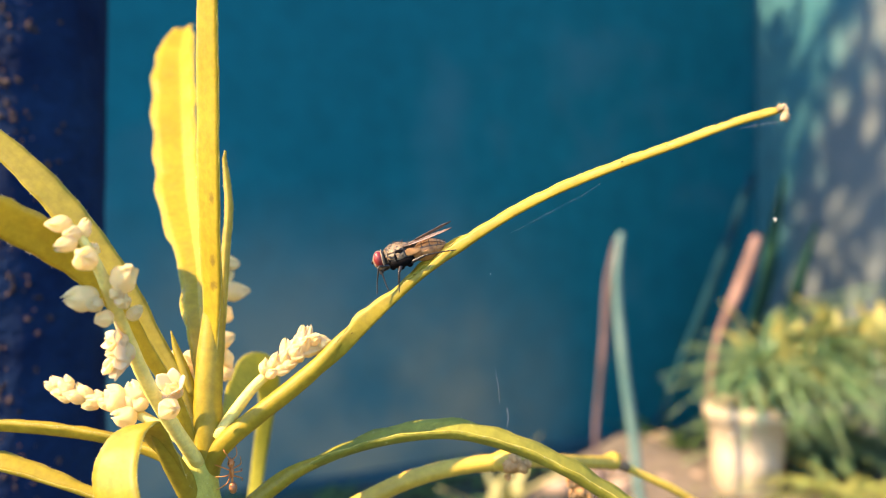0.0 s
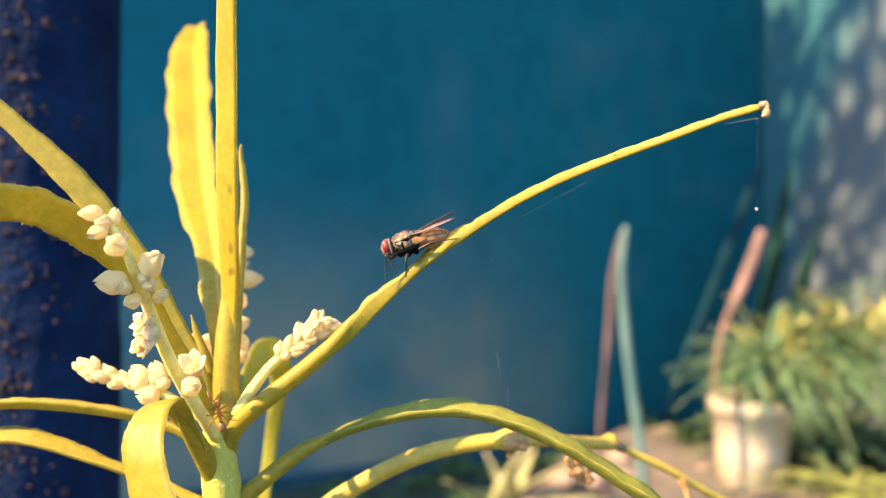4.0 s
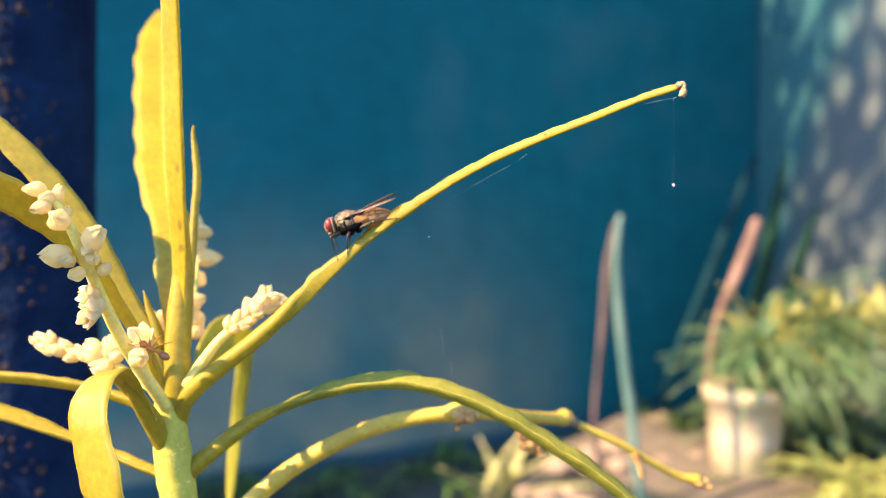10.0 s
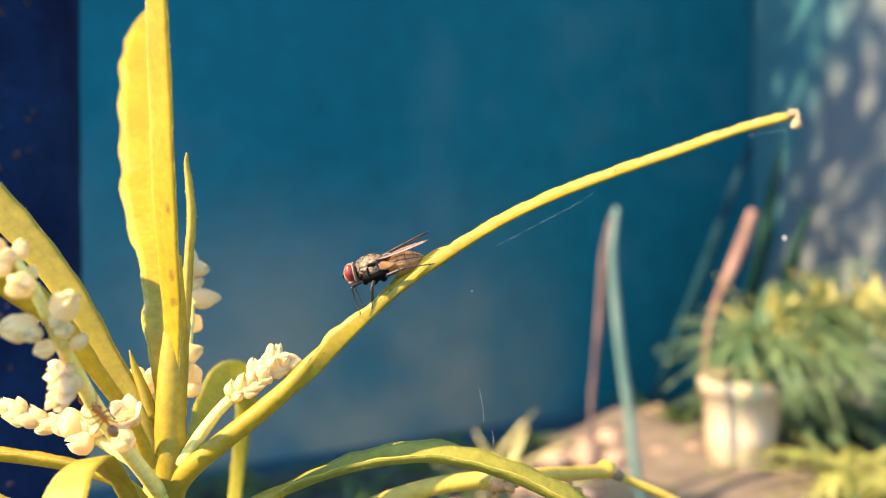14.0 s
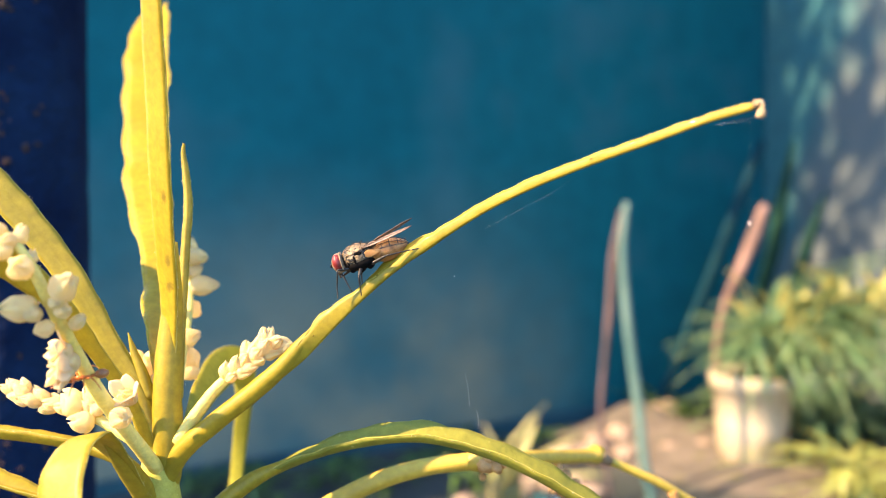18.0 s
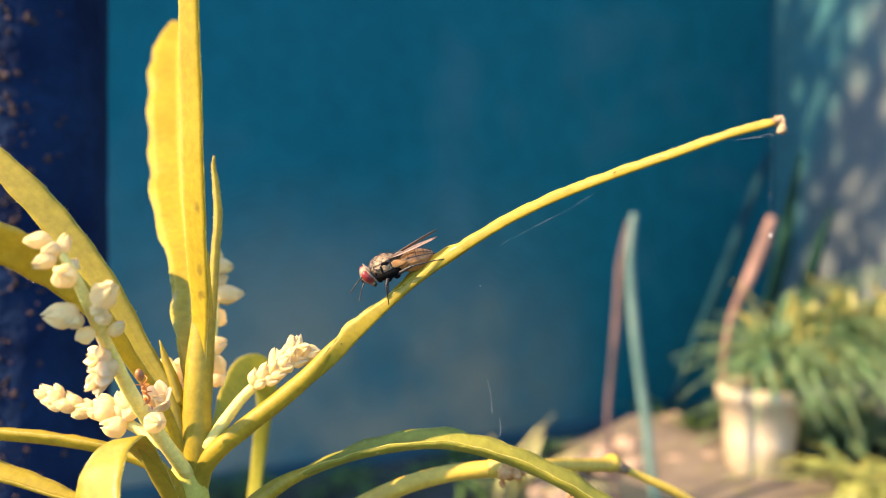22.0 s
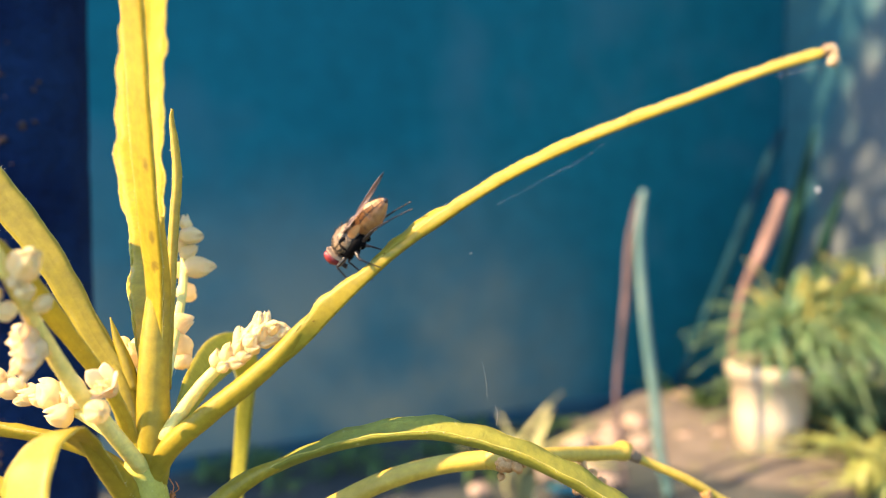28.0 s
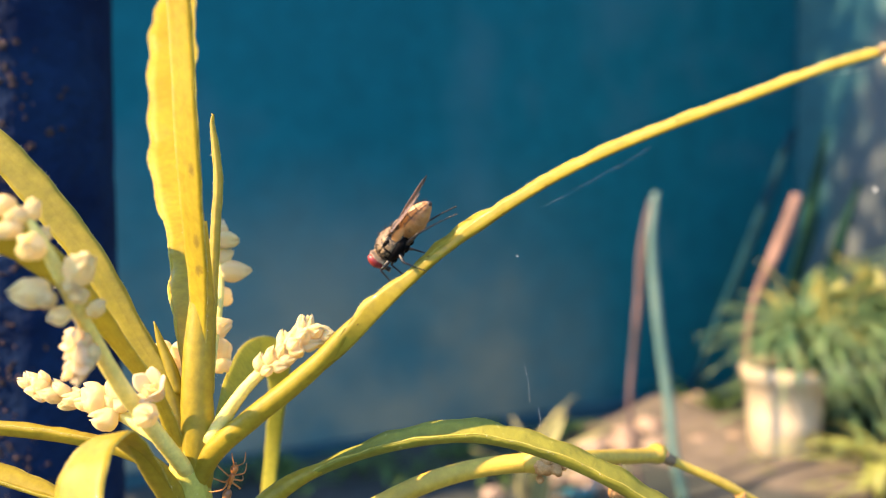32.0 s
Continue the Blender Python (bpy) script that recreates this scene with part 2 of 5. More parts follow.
def worn(m, colour, reach):
    """Bare pinkish plaster where the paint has worn off, away from the corner and low down."""
    nt = m.node_tree
    bs, tc = nt.nodes["Principled BSDF"], nt.nodes["Texture Coordinate"]
    was = bs.inputs["Base Color"].links[0].from_socket
    dot, n, add, r, mx = nt.nodes.new("ShaderNodeVectorMath"), nt.nodes.new("ShaderNodeTexNoise"), nt.nodes.new("ShaderNodeMath"), nt.nodes.new("ShaderNodeMapRange"), nt.nodes.new("ShaderNodeMix")
    dot.operation, mx.data_type = "DOT_PRODUCT", "RGBA"
    dot.inputs[1].default_value = (0, -1.0, -0.45)
    nt.links.new(tc.outputs["Object"], dot.inputs[0])
    n.inputs["Scale"].default_value, n.inputs["Detail"].default_value = 5.0, 5
    nt.links.new(tc.outputs["Object"], n.inputs["Vector"])
    add.operation = "MULTIPLY_ADD"
    add.inputs[1].default_value = 0.45
    nt.links.new(n.outputs["Fac"], add.inputs[0])
    nt.links.new(dot.outputs["Value"], add.inputs[2])
    r.interpolation_type = "SMOOTHSTEP"
    r.inputs[1].default_value, r.inputs[2].default_value = reach
    nt.links.new(add.outputs[0], r.inputs[0])
    nt.links.new(r.outputs[0], mx.inputs["Factor"])
    nt.links.new(was, mx.inputs["A"])
    mx.inputs["B"].default_value = (*colour, 1)
    nt.links.new(mx.outputs["Result"], bs.inputs["Base Color"])


worn(M_WALL2, (0.110, 0.132, 0.142), (0.02, 0.26))
# dark blue-green tint puts the bed's shade into the soil colour
M_SHADESOIL = mat("soil", (0.024, 0.034, 0.034), (0.060, 0.060, 0.054), 7, rough=0.95, bump=0.9, bump_scale=70, bump_depth=0.01, speck=0.35, speck_scale=30, speck_colour=(0.03, 0.025, 0.02))
# darker than the wall paint: the shadow at the wall's foot, as a colour
M_FOOTSHADE = mat("wall_foot_shade", (0.006, 0.055, 0.080), (0.018, 0.078, 0.108), 6, rough=0.8, bump=0.5, bump_scale=60, bump_depth=0.004)
M_POT = mat("pot", (0.56, 0.46, 0.33), (0.70, 0.58, 0.42), 14, rough=0.6, bump=0.3, bump_scale=120, bump_depth=0.002, thin=0.25)
M_BUSH = mat("strap_leaf", (0.13, 0.265, 0.115), (0.36, 0.47, 0.25), 9, rough=0.34, bump=0.2, bump_scale=80, thin=0.50, bump_depth=0.001)
M_GRASS = mat("grass_leaf", (0.26, 0.31, 0.08), (0.44, 0.43, 0.13), 12, rough=0.5, bump=0.2, bump_scale=80, thin=0.35, bump_depth=0.001)
M_BUSHY = mat("yellow_leaf", (0.36, 0.34, 0.09), (0.50, 0.46, 0.15), 12, rough=0.5, bump=0.2, bump_scale=80, thin=0.35, bump_depth=0.001)
M_TEAL = mat("teal_stalk", (0.07, 0.150, 0.140), (0.145, 0.230, 0.205), 10, rough=0.5, bump=0.2, bump_scale=90, thin=0.1, bump_depth=0.001)
M_DEAD = mat("dead_stick", (0.12, 0.07, 0.06), (0.26, 0.155, 0.13), 12, rough=0.85, bump=0.4, bump_scale=120, bump_depth=0.002)
M_WITHER = mat("dead_stalk", (0.055, 0.040, 0.045), (0.13, 0.080, 0.080), 12, rough=0.85, bump=0.4, bump_scale=120, bump_depth=0.002)
M_CANE = mat("grey_green_cane", (0.003, 0.026, 0.040), (0.008, 0.038, 0.055), 8, rough=0.8, spec=0.1, bump=0.2, bump_scale=80, bump_depth=0.001)
M_DEEP = mat("deep_green_leaf", (0.004, 0.026, 0.018), (0.010, 0.044, 0.028), 9, rough=0.7, spec=0.15, bump=0.2, bump_scale=80, thin=0.1, bump_depth=0.001)
M_PALE = mat("pale_weed", (0.40, 0.39, 0.16), (0.53, 0.50, 0.25), 20, rough=0.5, bump=0.2, thin=0.4, bump_depth=0.001)
# navy: the trunk's shade is put into its bark colour
M_TRUNK = mat("shaded_bark", (0.0015, 0.007, 0.030), (0.005, 0.018, 0.055), 60, spec=0.1, rough=0.9, bump=0.8, bump_scale=300, bump_depth=0.002)
# paler than the bed soil: its sunlit part is put into this colour
M_SAND = mat("sunlit_sandy_soil", (0.084, 0.070, 0.057), (0.160, 0.128, 0.104), 11, rough=0.95, bump=0.9, bump_scale=90, bump_depth=0.006, speck=0.40, speck_scale=22, speck_colour=(0.10, 0.095, 0.04), speck_soft=0.12)
# paler pinkish bark, the sunlit tone beside the shaded trunk colour
M_KNOB = mat("sunlit_knob", (0.012, 0.014, 0.020), (0.17, 0.110, 0.095), 1500, rough=0.95, spec=0.1, bump=0.9, bump_scale=2500, bump_depth=0.0008, low=0.42, high=0.64)
M_RIM = mat("leaf_margin", (0.47, 0.40, 0.06), (0.60, 0.51, 0.13), 1200, rough=0.7, spec=0.2, bump=0.5, bump_scale=4000, thin=0.4, bump_depth=0.0001)
M_HAIR = mat("leaf_hair", (0.66, 0.62, 0.40), (0.80, 0.76, 0.55), 900, rough=0.6, bump=0.0, thin=0.4)
M_PINK = mat("dry_flower", (0.52, 0.27, 0.095), (0.74, 0.44, 0.19), 900, rough=0.8, spec=0.2, bump=0.7, bump_scale=3000, thin=0.3, bump_depth=0.0003)
M_STONE = mat("stone", (0.22, 0.155, 0.12), (0.37, 0.27, 0.205), 25, rough=0.9, bump=0.7, bump_scale=150, bump_depth=0.003)
M_SCRAP = mat("teal_plastic", (0.03, 0.22, 0.25), (0.06, 0.32, 0.34), 60, rough=0.35, bump=0.2, bump_scale=300, bump_depth=0.001)
M_DARKLEAF = mat("shade_leaf", (0.05, 0.10, 0.02), (0.09, 0.16, 0.04), 20, rough=0.5, bump=0.2, thin=0.2)


# ---- mesh tools ----
def mm(p):
    """Millimetres from the first eye, into the world."""
    return Vector((p[0] / 1000, p[1] / 1000, EYE + p[2] / 1000))


def thing(name, at, label, category, group="", kind=""):
    ob = new(name)
    ob.location, ob.empty_display_size = at, 0.01
    return tagged(ob, label, category, group, kind)


def smooth(me):
    me.polygons.foreach_set("use_smooth", [True] * len(me.polygons))
    me.update()
    return me


def mesh(name, verts, faces, material, flat=False):
    me = bpy.data.meshes.new(name)
    me.from_pydata([tuple(v) for v in verts], [], faces)
    me.materials.append(material)
    return me if flat else smooth(me)


def part(name, me, parent, label="", m=None):
    ob = new(name, me)
    ob.parent = parent
    if m is not None:
        ob.matrix_basis = m
    return tagged(ob, label)


def spline(pts, n, extra=()):
    """A smooth curve through points, at n even steps; extra: lists of numbers or vectors carried along."""
    p = np.array([tuple(q) for q in pts], float)
    chord = np.r_[0, np.cumsum(np.maximum(np.linalg.norm(np.diff(p, axis=0), axis=1), 1e-9) ** 0.5)]
    t = np.linspace(0, chord[-1], n)

    def carry(v):
        v = np.array(v, float)
        v = v.reshape(len(p), -1)
        tang = np.zeros_like(v)
        tang[1:-1] = (v[2:] - v[:-2]) / (chord[2:] - chord[:-2])[:, None]
        tang[0], tang[-1] = (v[1] - v[0]) / (chord[1] - chord[0]), (v[-1] - v[-2]) / (chord[-1] - chord[-2])
        i = np.clip(np.searchsorted(chord, t, side="right") - 1, 0, len(p) - 2)
        h = (chord[i + 1] - chord[i])[:, None]
        s = ((t - chord[i])[:, None]) / h
        return (2 * s**3 - 3 * s**2 + 1) * v[i] + (s**3 - 2 * s**2 + s) * h * tang[i] + (-2 * s**3 + 3 * s**2) * v[i + 1] + (s**3 - s**2) * h * tang[i + 1]

    return [carry(p)] + [carry(e) for e in extra]


def unit(a):
    return a / np.maximum(np.linalg.norm(a, axis=-1, keepdims=True), 1e-12)


def tube(pts, radii, sides=10, n=24, lump=0.0, seed=0):
    """Verts and faces of a round stem through points."""
    c, r = spline(pts, n, [radii])
    tan = unit(np.gradient(c, axis=0))
    ref = np.array([0.3, -1.0, 0.2]) if abs(tan[:, 1]).mean() < 0.8 else np.array([0, 0, 1.0])
    a = unit(np.cross(tan, ref))
    b = np.cross(tan, a)
    rng = np.random.RandomState(seed)
    verts = []
    for i in range(n):
        for k in range(sides):
            w = 2 * math.pi * k / sides
            rr = max(r[i, 0], 1e-5) * (1 + lump * rng.uniform(-1, 1))
            verts.append(c[i] + rr * (math.cos(w) * a[i] + math.sin(w) * b[i]))
    faces = [(i * sides + k, i * sides + (k + 1) % sides, (i + 1) * sides + (k + 1) % sides, (i + 1) * sides + k) for i in range(n - 1) for k in range(sides)]
    faces += [tuple(range(sides))[::-1], tuple((n - 1) * sides + k for k in range(sides))]
    return verts, faces


def blade(pts, d1, d2, w1, w2, thick=0.25, n=70, wave=0.0, waves=9.0, cup=0.0, seed=1, rim=0.0):
    """A leaf blade along a midrib: two halves, each with its own direction and width along the leaf."""
    k = len(pts)
    one = lambda d: [d] * k if np.ndim(d) == 1 else d
    c, e1, e2, a1, a2 = spline(pts, n, [one(d1), one(d2), w1, w2])
    tan = unit(np.gradient(c, axis=0))
    rng = np.random.RandomState(seed)
    ph = rng.uniform(0, 6.28, 8)
    s = np.linspace(0, 1, n)
    K = 4
    grid = []
    for side, (e, a) in enumerate(((e1, a1), (e2, a2))):
        e = unit(e - (e * tan).sum(1, keepdims=True) * tan)
        up = unit(np.cross(tan, e)) * (1 if side else -1)
        rip = wave * (0.6 * np.sin(6.28 * waves * s + ph[side]) + 0.4 * np.sin(6.28 * waves * 2.3 * s + ph[side + 2]))
        cols = []
        for q in (0.07, 0.36, 0.70, 1.0):
            width = np.maximum(a[:, 0], min(0.02, 0.06 * a.max())) * (q + rim * q**3 * np.sin(6.28 * waves * 1.7 * s + ph[side + 4]) * 0.5)
            cols.append(c + e * width[:, None] + up * ((rip * q**2) + cup * a[:, 0] * q**2)[:, None])
        grid.append(cols)
    sheet = np.stack(grid[0][::-1] + [c] + grid[1], 1)  # n x (2K+1) x 3
    du, dv = np.gradient(sheet, axis=0), np.gradient(sheet, axis=1)
    nor = unit(np.cross(du, dv))
    blade.margins = (sheet[:, 0], sheet[:, -1])
    m = 2 * K + 1
    taper = np.ones((1, m, 1))
    taper[0, 0], taper[0, -1] = 0.5, 0.5
    taper[0, K] = 1.08
    top, low = sheet + nor * thick / 2 * taper, sheet - nor * thick / 2 * taper
    verts = np.concatenate([top.reshape(-1, 3), low.reshape(-1, 3)])
    off, faces = n * m, []
    for i in range(n - 1):
        for j in range(m - 1):
            q = (i * m + j, (i + 1) * m + j, (i + 1) * m + j + 1, i * m + j + 1)
            faces += [q, tuple(off + v for v in q[::-1])]
        for j in (0, m - 1):
            q = (i * m + j, (i + 1) * m + j, off + (i + 1) * m + j, off + i * m + j)
            faces.append(q if j else q[::-1])
    for i in (0, n - 1):
        for j in range(m - 1):
            q = (i * m + j, i * m + j + 1, off + i * m + j + 1, off + i * m + j)
            faces.append(q if not i else q[::-1])
    return verts, faces


def to_world(verts, base):
    """Millimetre verts from the first eye, into the space of a thing at base."""
    v = np.asarray(verts, float) / 1000
    v[:, 2] += EYE
    return v - np.array(base)


def lathe(profile, sides=24, squash=1.0):
    """Verts and faces of a turned form from (radius, height) rows."""
    verts = [(r * math.cos(2 * math.pi * k / sides), r * math.sin(2 * math.pi * k / sides) * squash, h) for r, h in profile for k in range(sides)]
    faces = [(i * sides + k, i * sides + (k + 1) % sides, (i + 1) * sides + (k + 1) % sides, (i + 1) * sides + k) for i in range(len(profile) - 1) for k in range(sides)]
    faces += [tuple(range(sides))[::-1], tuple((len(profile) - 1) * sides + k for k in range(sides))]
    return verts, faces


def ball(rx, ry, rz, at=(0, 0, 0), rows=12, sides=16, bend=None):
    """Verts and faces of an ellipsoid along x; bend(u) scales its girth along its length."""
    verts, faces = [], []
    for i in range(rows + 1):
        a = math.pi * i / rows
        g = math.sin(a) * (bend(math.cos(a)) if bend else 1)
        for k in range(sides):
            w = 2 * math.pi * k / sides
            verts.append((at[0] + rx * math.cos(a), at[1] + ry * g * math.cos(w), at[2] + rz * g * math.sin(w)))
    for i in range(rows):
        for k in range(sides):
            faces.append((i * sides + k, i * sides + (k + 1) % sides, (i + 1) * sides + (k + 1) % sides, (i + 1) * sides + k))
    return verts, faces


def join(*parts):
    verts, faces = [], []
    for v, f in parts:
        o = len(verts)
        verts += [tuple(q) for q in v]
        faces += [tuple(o + i for i in q) for q in f]
    return verts, faces


def box(x0, y0, z0, x1, y1, z1):
    v = [(x, y, z) for z in (z0, z1) for x, y in ((x0, y0), (x1, y0), (x1, y1), (x0, y1))]
    return v, [(3, 2, 1, 0), (4, 5, 6, 7), (0, 1, 5, 4), (1, 2, 6, 5), (2, 3, 7, 6), (3, 0, 4, 7)]


# ---- the yard: ground and walls ----
def ground():
    rng = np.random.RandomState(4)
    n = 90
    xs = np.concatenate([np.linspace(-40, -3, 8), np.linspace(-2.6, 2.6, n), np.linspace(3, 40, 8)])
    ys = np.concatenate([np.linspace(-40, -2, 8), np.linspace(-1.6, 2.6, n), np.linspace(3, 40, 8)])
    verts = []
    for y in ys:
        for x in xs:
            z = 0.0
            if abs(x) < 2.6 and -1.6 < y < 2.6:
                z = 0.018 * noise.noise(Vector((x * 3, y * 3, 0))) + 0.012 * noise.noise(Vector((x * 14, y * 14, 3))) - 0.01
            verts.append((x, y, z))
    w = len(xs)
    faces = [(j * w + i, j * w + i + 1, (j + 1) * w + i + 1, (j + 1) * w + i) for j in range(len(ys) - 1) for i in range(w - 1)]
    tagged(new("ground", mesh("ground", verts, faces, M_SHADESOIL)), "crumbly soil of a garden bed, shade in its dark colour", "soil", kind="structure")


ground()
WALL_TURN = math.atan(0.55)  # the wall recedes towards the corner
CORNER = Vector((1.020, 2.541, 0.0))
WALL = Matrix.Translation(CORNER) @ pose(0, 0, 0, 0, 0, math.degrees(WALL_TURN))
wall = new("wall_north", mesh("wall_north", *box(-2.45, 0.0, -0.1, 0.20, 0.15, 1.75), M_WALL, True))
wall.matrix_world = WALL
tagged(wall, "blue painted masonry wall with pale stains, in shade", "wall", kind="structure")
side = new("wall_east", mesh("wall_east", *box(0, -2.3, -0.1, 0.15, -0.01, 1.95), M_WALL2, True))
side.matrix_world = pose(CORNER.x, CORNER.y, 0, 0, 0, 13)
tagged(side, "grey-blue plastered wall dappled with sunlight", "wall", kind="structure")
# added thin strip that draws the shadow gap between wall and soil
foot_shade = new("baseboard", mesh("baseboard", *box(-2.45, -0.022, -0.1, -0.02, -0.003, 0.022), M_FOOTSHADE, True))
foot_shade.matrix_world = WALL
tagged(foot_shade, "dark strip for the shadow along the foot of the wall", "plinth", kind="structure")


# ---- the dark trunk beside the plant ----
def trunk():
    base = Vector((-0.0810, 0.1513, 0.0))
    t = thing("tree_trunk", base, "rough tree trunk in dark shade colour with small sunlit-toned knobs", "trunk")
    verts, rows, sides, R = [], 150, 72, 0.0138
    for i in range(rows + 1):
        z = -0.02 + 1.1 * i / rows
        for k in range(sides):
            a = 2 * math.pi * k / sides
            p = Vector((math.cos(a), math.sin(a), 0))
            r = R + 0.0007 * noise.noise(Vector((p.x * 3, p.y * 3, z * 60))) + 0.0005 * noise.noise(Vector((p.x * 7, p.y * 7, z * 220)))
            verts.append((p.x * r, p.y * r, z))
    faces = [(i * sides + k, i * sides + (k + 1) % sides, (i + 1) * sides + (k + 1) % sides, (i + 1) * sides + k) for i in range(rows) for k in range(sides)]
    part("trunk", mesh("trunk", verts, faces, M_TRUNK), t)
    rng = random.Random(5)
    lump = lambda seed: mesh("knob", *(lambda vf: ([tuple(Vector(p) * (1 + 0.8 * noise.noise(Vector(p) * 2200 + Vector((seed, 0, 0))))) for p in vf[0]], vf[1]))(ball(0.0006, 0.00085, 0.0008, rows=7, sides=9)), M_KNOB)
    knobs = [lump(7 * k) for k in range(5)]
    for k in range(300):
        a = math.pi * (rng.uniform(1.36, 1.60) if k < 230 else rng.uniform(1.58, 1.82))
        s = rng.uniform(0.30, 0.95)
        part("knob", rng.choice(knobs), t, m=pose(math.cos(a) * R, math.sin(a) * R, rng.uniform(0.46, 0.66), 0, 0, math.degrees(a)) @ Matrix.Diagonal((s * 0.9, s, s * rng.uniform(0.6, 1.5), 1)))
    # finer grain in the same sunlit tone, only towards the sunny side
    rest = []
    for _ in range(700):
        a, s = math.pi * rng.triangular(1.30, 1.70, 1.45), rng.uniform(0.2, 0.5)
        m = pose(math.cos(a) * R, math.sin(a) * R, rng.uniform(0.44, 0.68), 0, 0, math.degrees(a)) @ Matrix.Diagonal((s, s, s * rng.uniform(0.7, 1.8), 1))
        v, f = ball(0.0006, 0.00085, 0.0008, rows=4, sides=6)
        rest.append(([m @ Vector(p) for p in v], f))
    part("bark_grain", mesh("bark_grain", *join(*rest), M_KNOB), t, "rough pinkish bark grain in a sunlit tone")["kind"] = "stuff"


trunk()


# ---- the flowering plant ----
PLANT = mm((-21.2, 68.0, -21.6))
PLANT.z = 0.0
plant = thing("flowering_plant", PLANT, "yellow-green garden plant with strap leaves and white flower buds", "plant")


def leaf(label, *args, material=None, margin=0.055, hairs=60, **kw):
    v, f = blade(*args, **kw)
    ends = blade.margins
    ob = part("leaf", mesh("leaf", to_world(v, PLANT), f, material or M_LEAF), plant, label)
    rng = np.random.RandomState(kw.get("seed", 1))
    mid = (ends[0] + ends[1]) / 2
    for path in ends:
        v, f = tube(path[::2], [margin] * len(path[::2]), sides=5, n=len(path), lump=0.5, seed=len(path))
        edge = part("margin", mesh("margin", to_world(v, PLANT), f, M_RIM), ob, "pale hairy leaf margin")
        fringe = []
        for k in rng.randint(2, len(path) - 2, hairs):
            out = unit(path[k] - mid[k] + rng.uniform(-0.5, 0.5, 3))
            p = path[k] + (path[k + 1] - path[k]) * rng.rand()
            fringe.append(tube([p, p + out * rng.uniform(0.08, 0.22)], [0.022, 0.008], sides=3, n=2))
        if fringe:
            part("hairs", mesh("hairs", to_world(join(*fringe)[0], PLANT), join(*fringe)[1], M_HAIR), ob, "fringe of short pale hairs")["kind"] = "stuff"
    return ob


def stem_part(name, pts, radii, material, label="", **kw):
    v, f = tube(pts, radii, **kw)
    return part(name, mesh(name, to_world(v, PLANT), f, material), plant, label)


# main stem, from the soil to the crown
stem_part("stem", [(-21, 68, -570), (-20.5, 68, -300), (-20, 68, -80), (-20.5, 68.0, -29.0), (-20.8, 68.0, -25.5), (-21.2, 68.0, -22.1), (-21.5, 68.0, -19.3), (-21.6, 68.0, -17.1)],
          [2.2, 2.0, 1.85, 1.70, 1.78, 1.70, 1.50, 0.9], M_STEM, "rough yellow-green stem", sides=24, n=90, lump=0.035)
# the long leaf on which the fly sits
FLY_LEAF = [(-20.0, 67.8, -18.0), (-16.3, 67.4, -14.9), (-13.0, 67.2, -12.5), (-9.1, 66.8, -9.5), (-6.3, 66.6, -6.7), (-4.1, 66.5, -4.5), (-2.2, 66.4, -2.8), (-0.1, 66.0, -1.2), (1.4, 65.8, -0.2), (3.4, 65.2, 1.2), (6.3, 64.0, 3.0), (9.7, 62.0, 4.7), (13.7, 59.6, 6.3), (17.4, 57.4, 7.6), (20.7, 55.2, 8.8), (22.6, 53.8, 9.3), (23.5, 53.4, 9.6)]
fly_leaf = leaf("long arching yellow-green leaf, folded along its midrib", FLY_LEAF, [(0, -0.5, 0.87)] * 3 + [(0, -0.3, 0.95), (0, -0.05, 1)] + [(0, 0.07, 1)] * 12, [(0, 0.8, 0.75)] * 5 + [(0, 0.7, 0.85), (0, 0.40, 1), (0, 0.35, 1), (0, 0.45, 1), (0, 0.6, 0.9)] + [(0, 0.8, 0.75)] * 7,
     [0.30, 0.50, 0.75, 1.02, 1.50, 0.98, 0.68, 0.68, 0.90, 0.78, 0.74, 0.68, 0.60, 0.52, 0.45, 0.40, 0.2], [0.30, 0.50, 0.75, 1.05, 1.2, 1.0, 1.12, 1.22, 1.30, 0.80, 0.74, 0.66, 0.58, 0.50, 0.42, 0.40, 0.2], thick=0.24, n=180, wave=0.07, waves=13, rim=0.10, seed=3, margin=0.062)
# narrow upright leaf before the wide one
SPOTS = [((-19.3, 64.62, 4.2), (0.20, 0.50)), ((-19.8, 66.60, -1.0), (0.22, 0.55)), ((-20.0, 67.42, -3.2), (0.30, 0.42))]
M_SPOTTED = mat("spotted_leaf", (0.455, 0.342, 0.018), (0.535, 0.398, 0.024), 160, rough=0.50, spec=0.5, bump=0.30, bump_scale=2200, thin=0.45, bump_depth=0.0001)


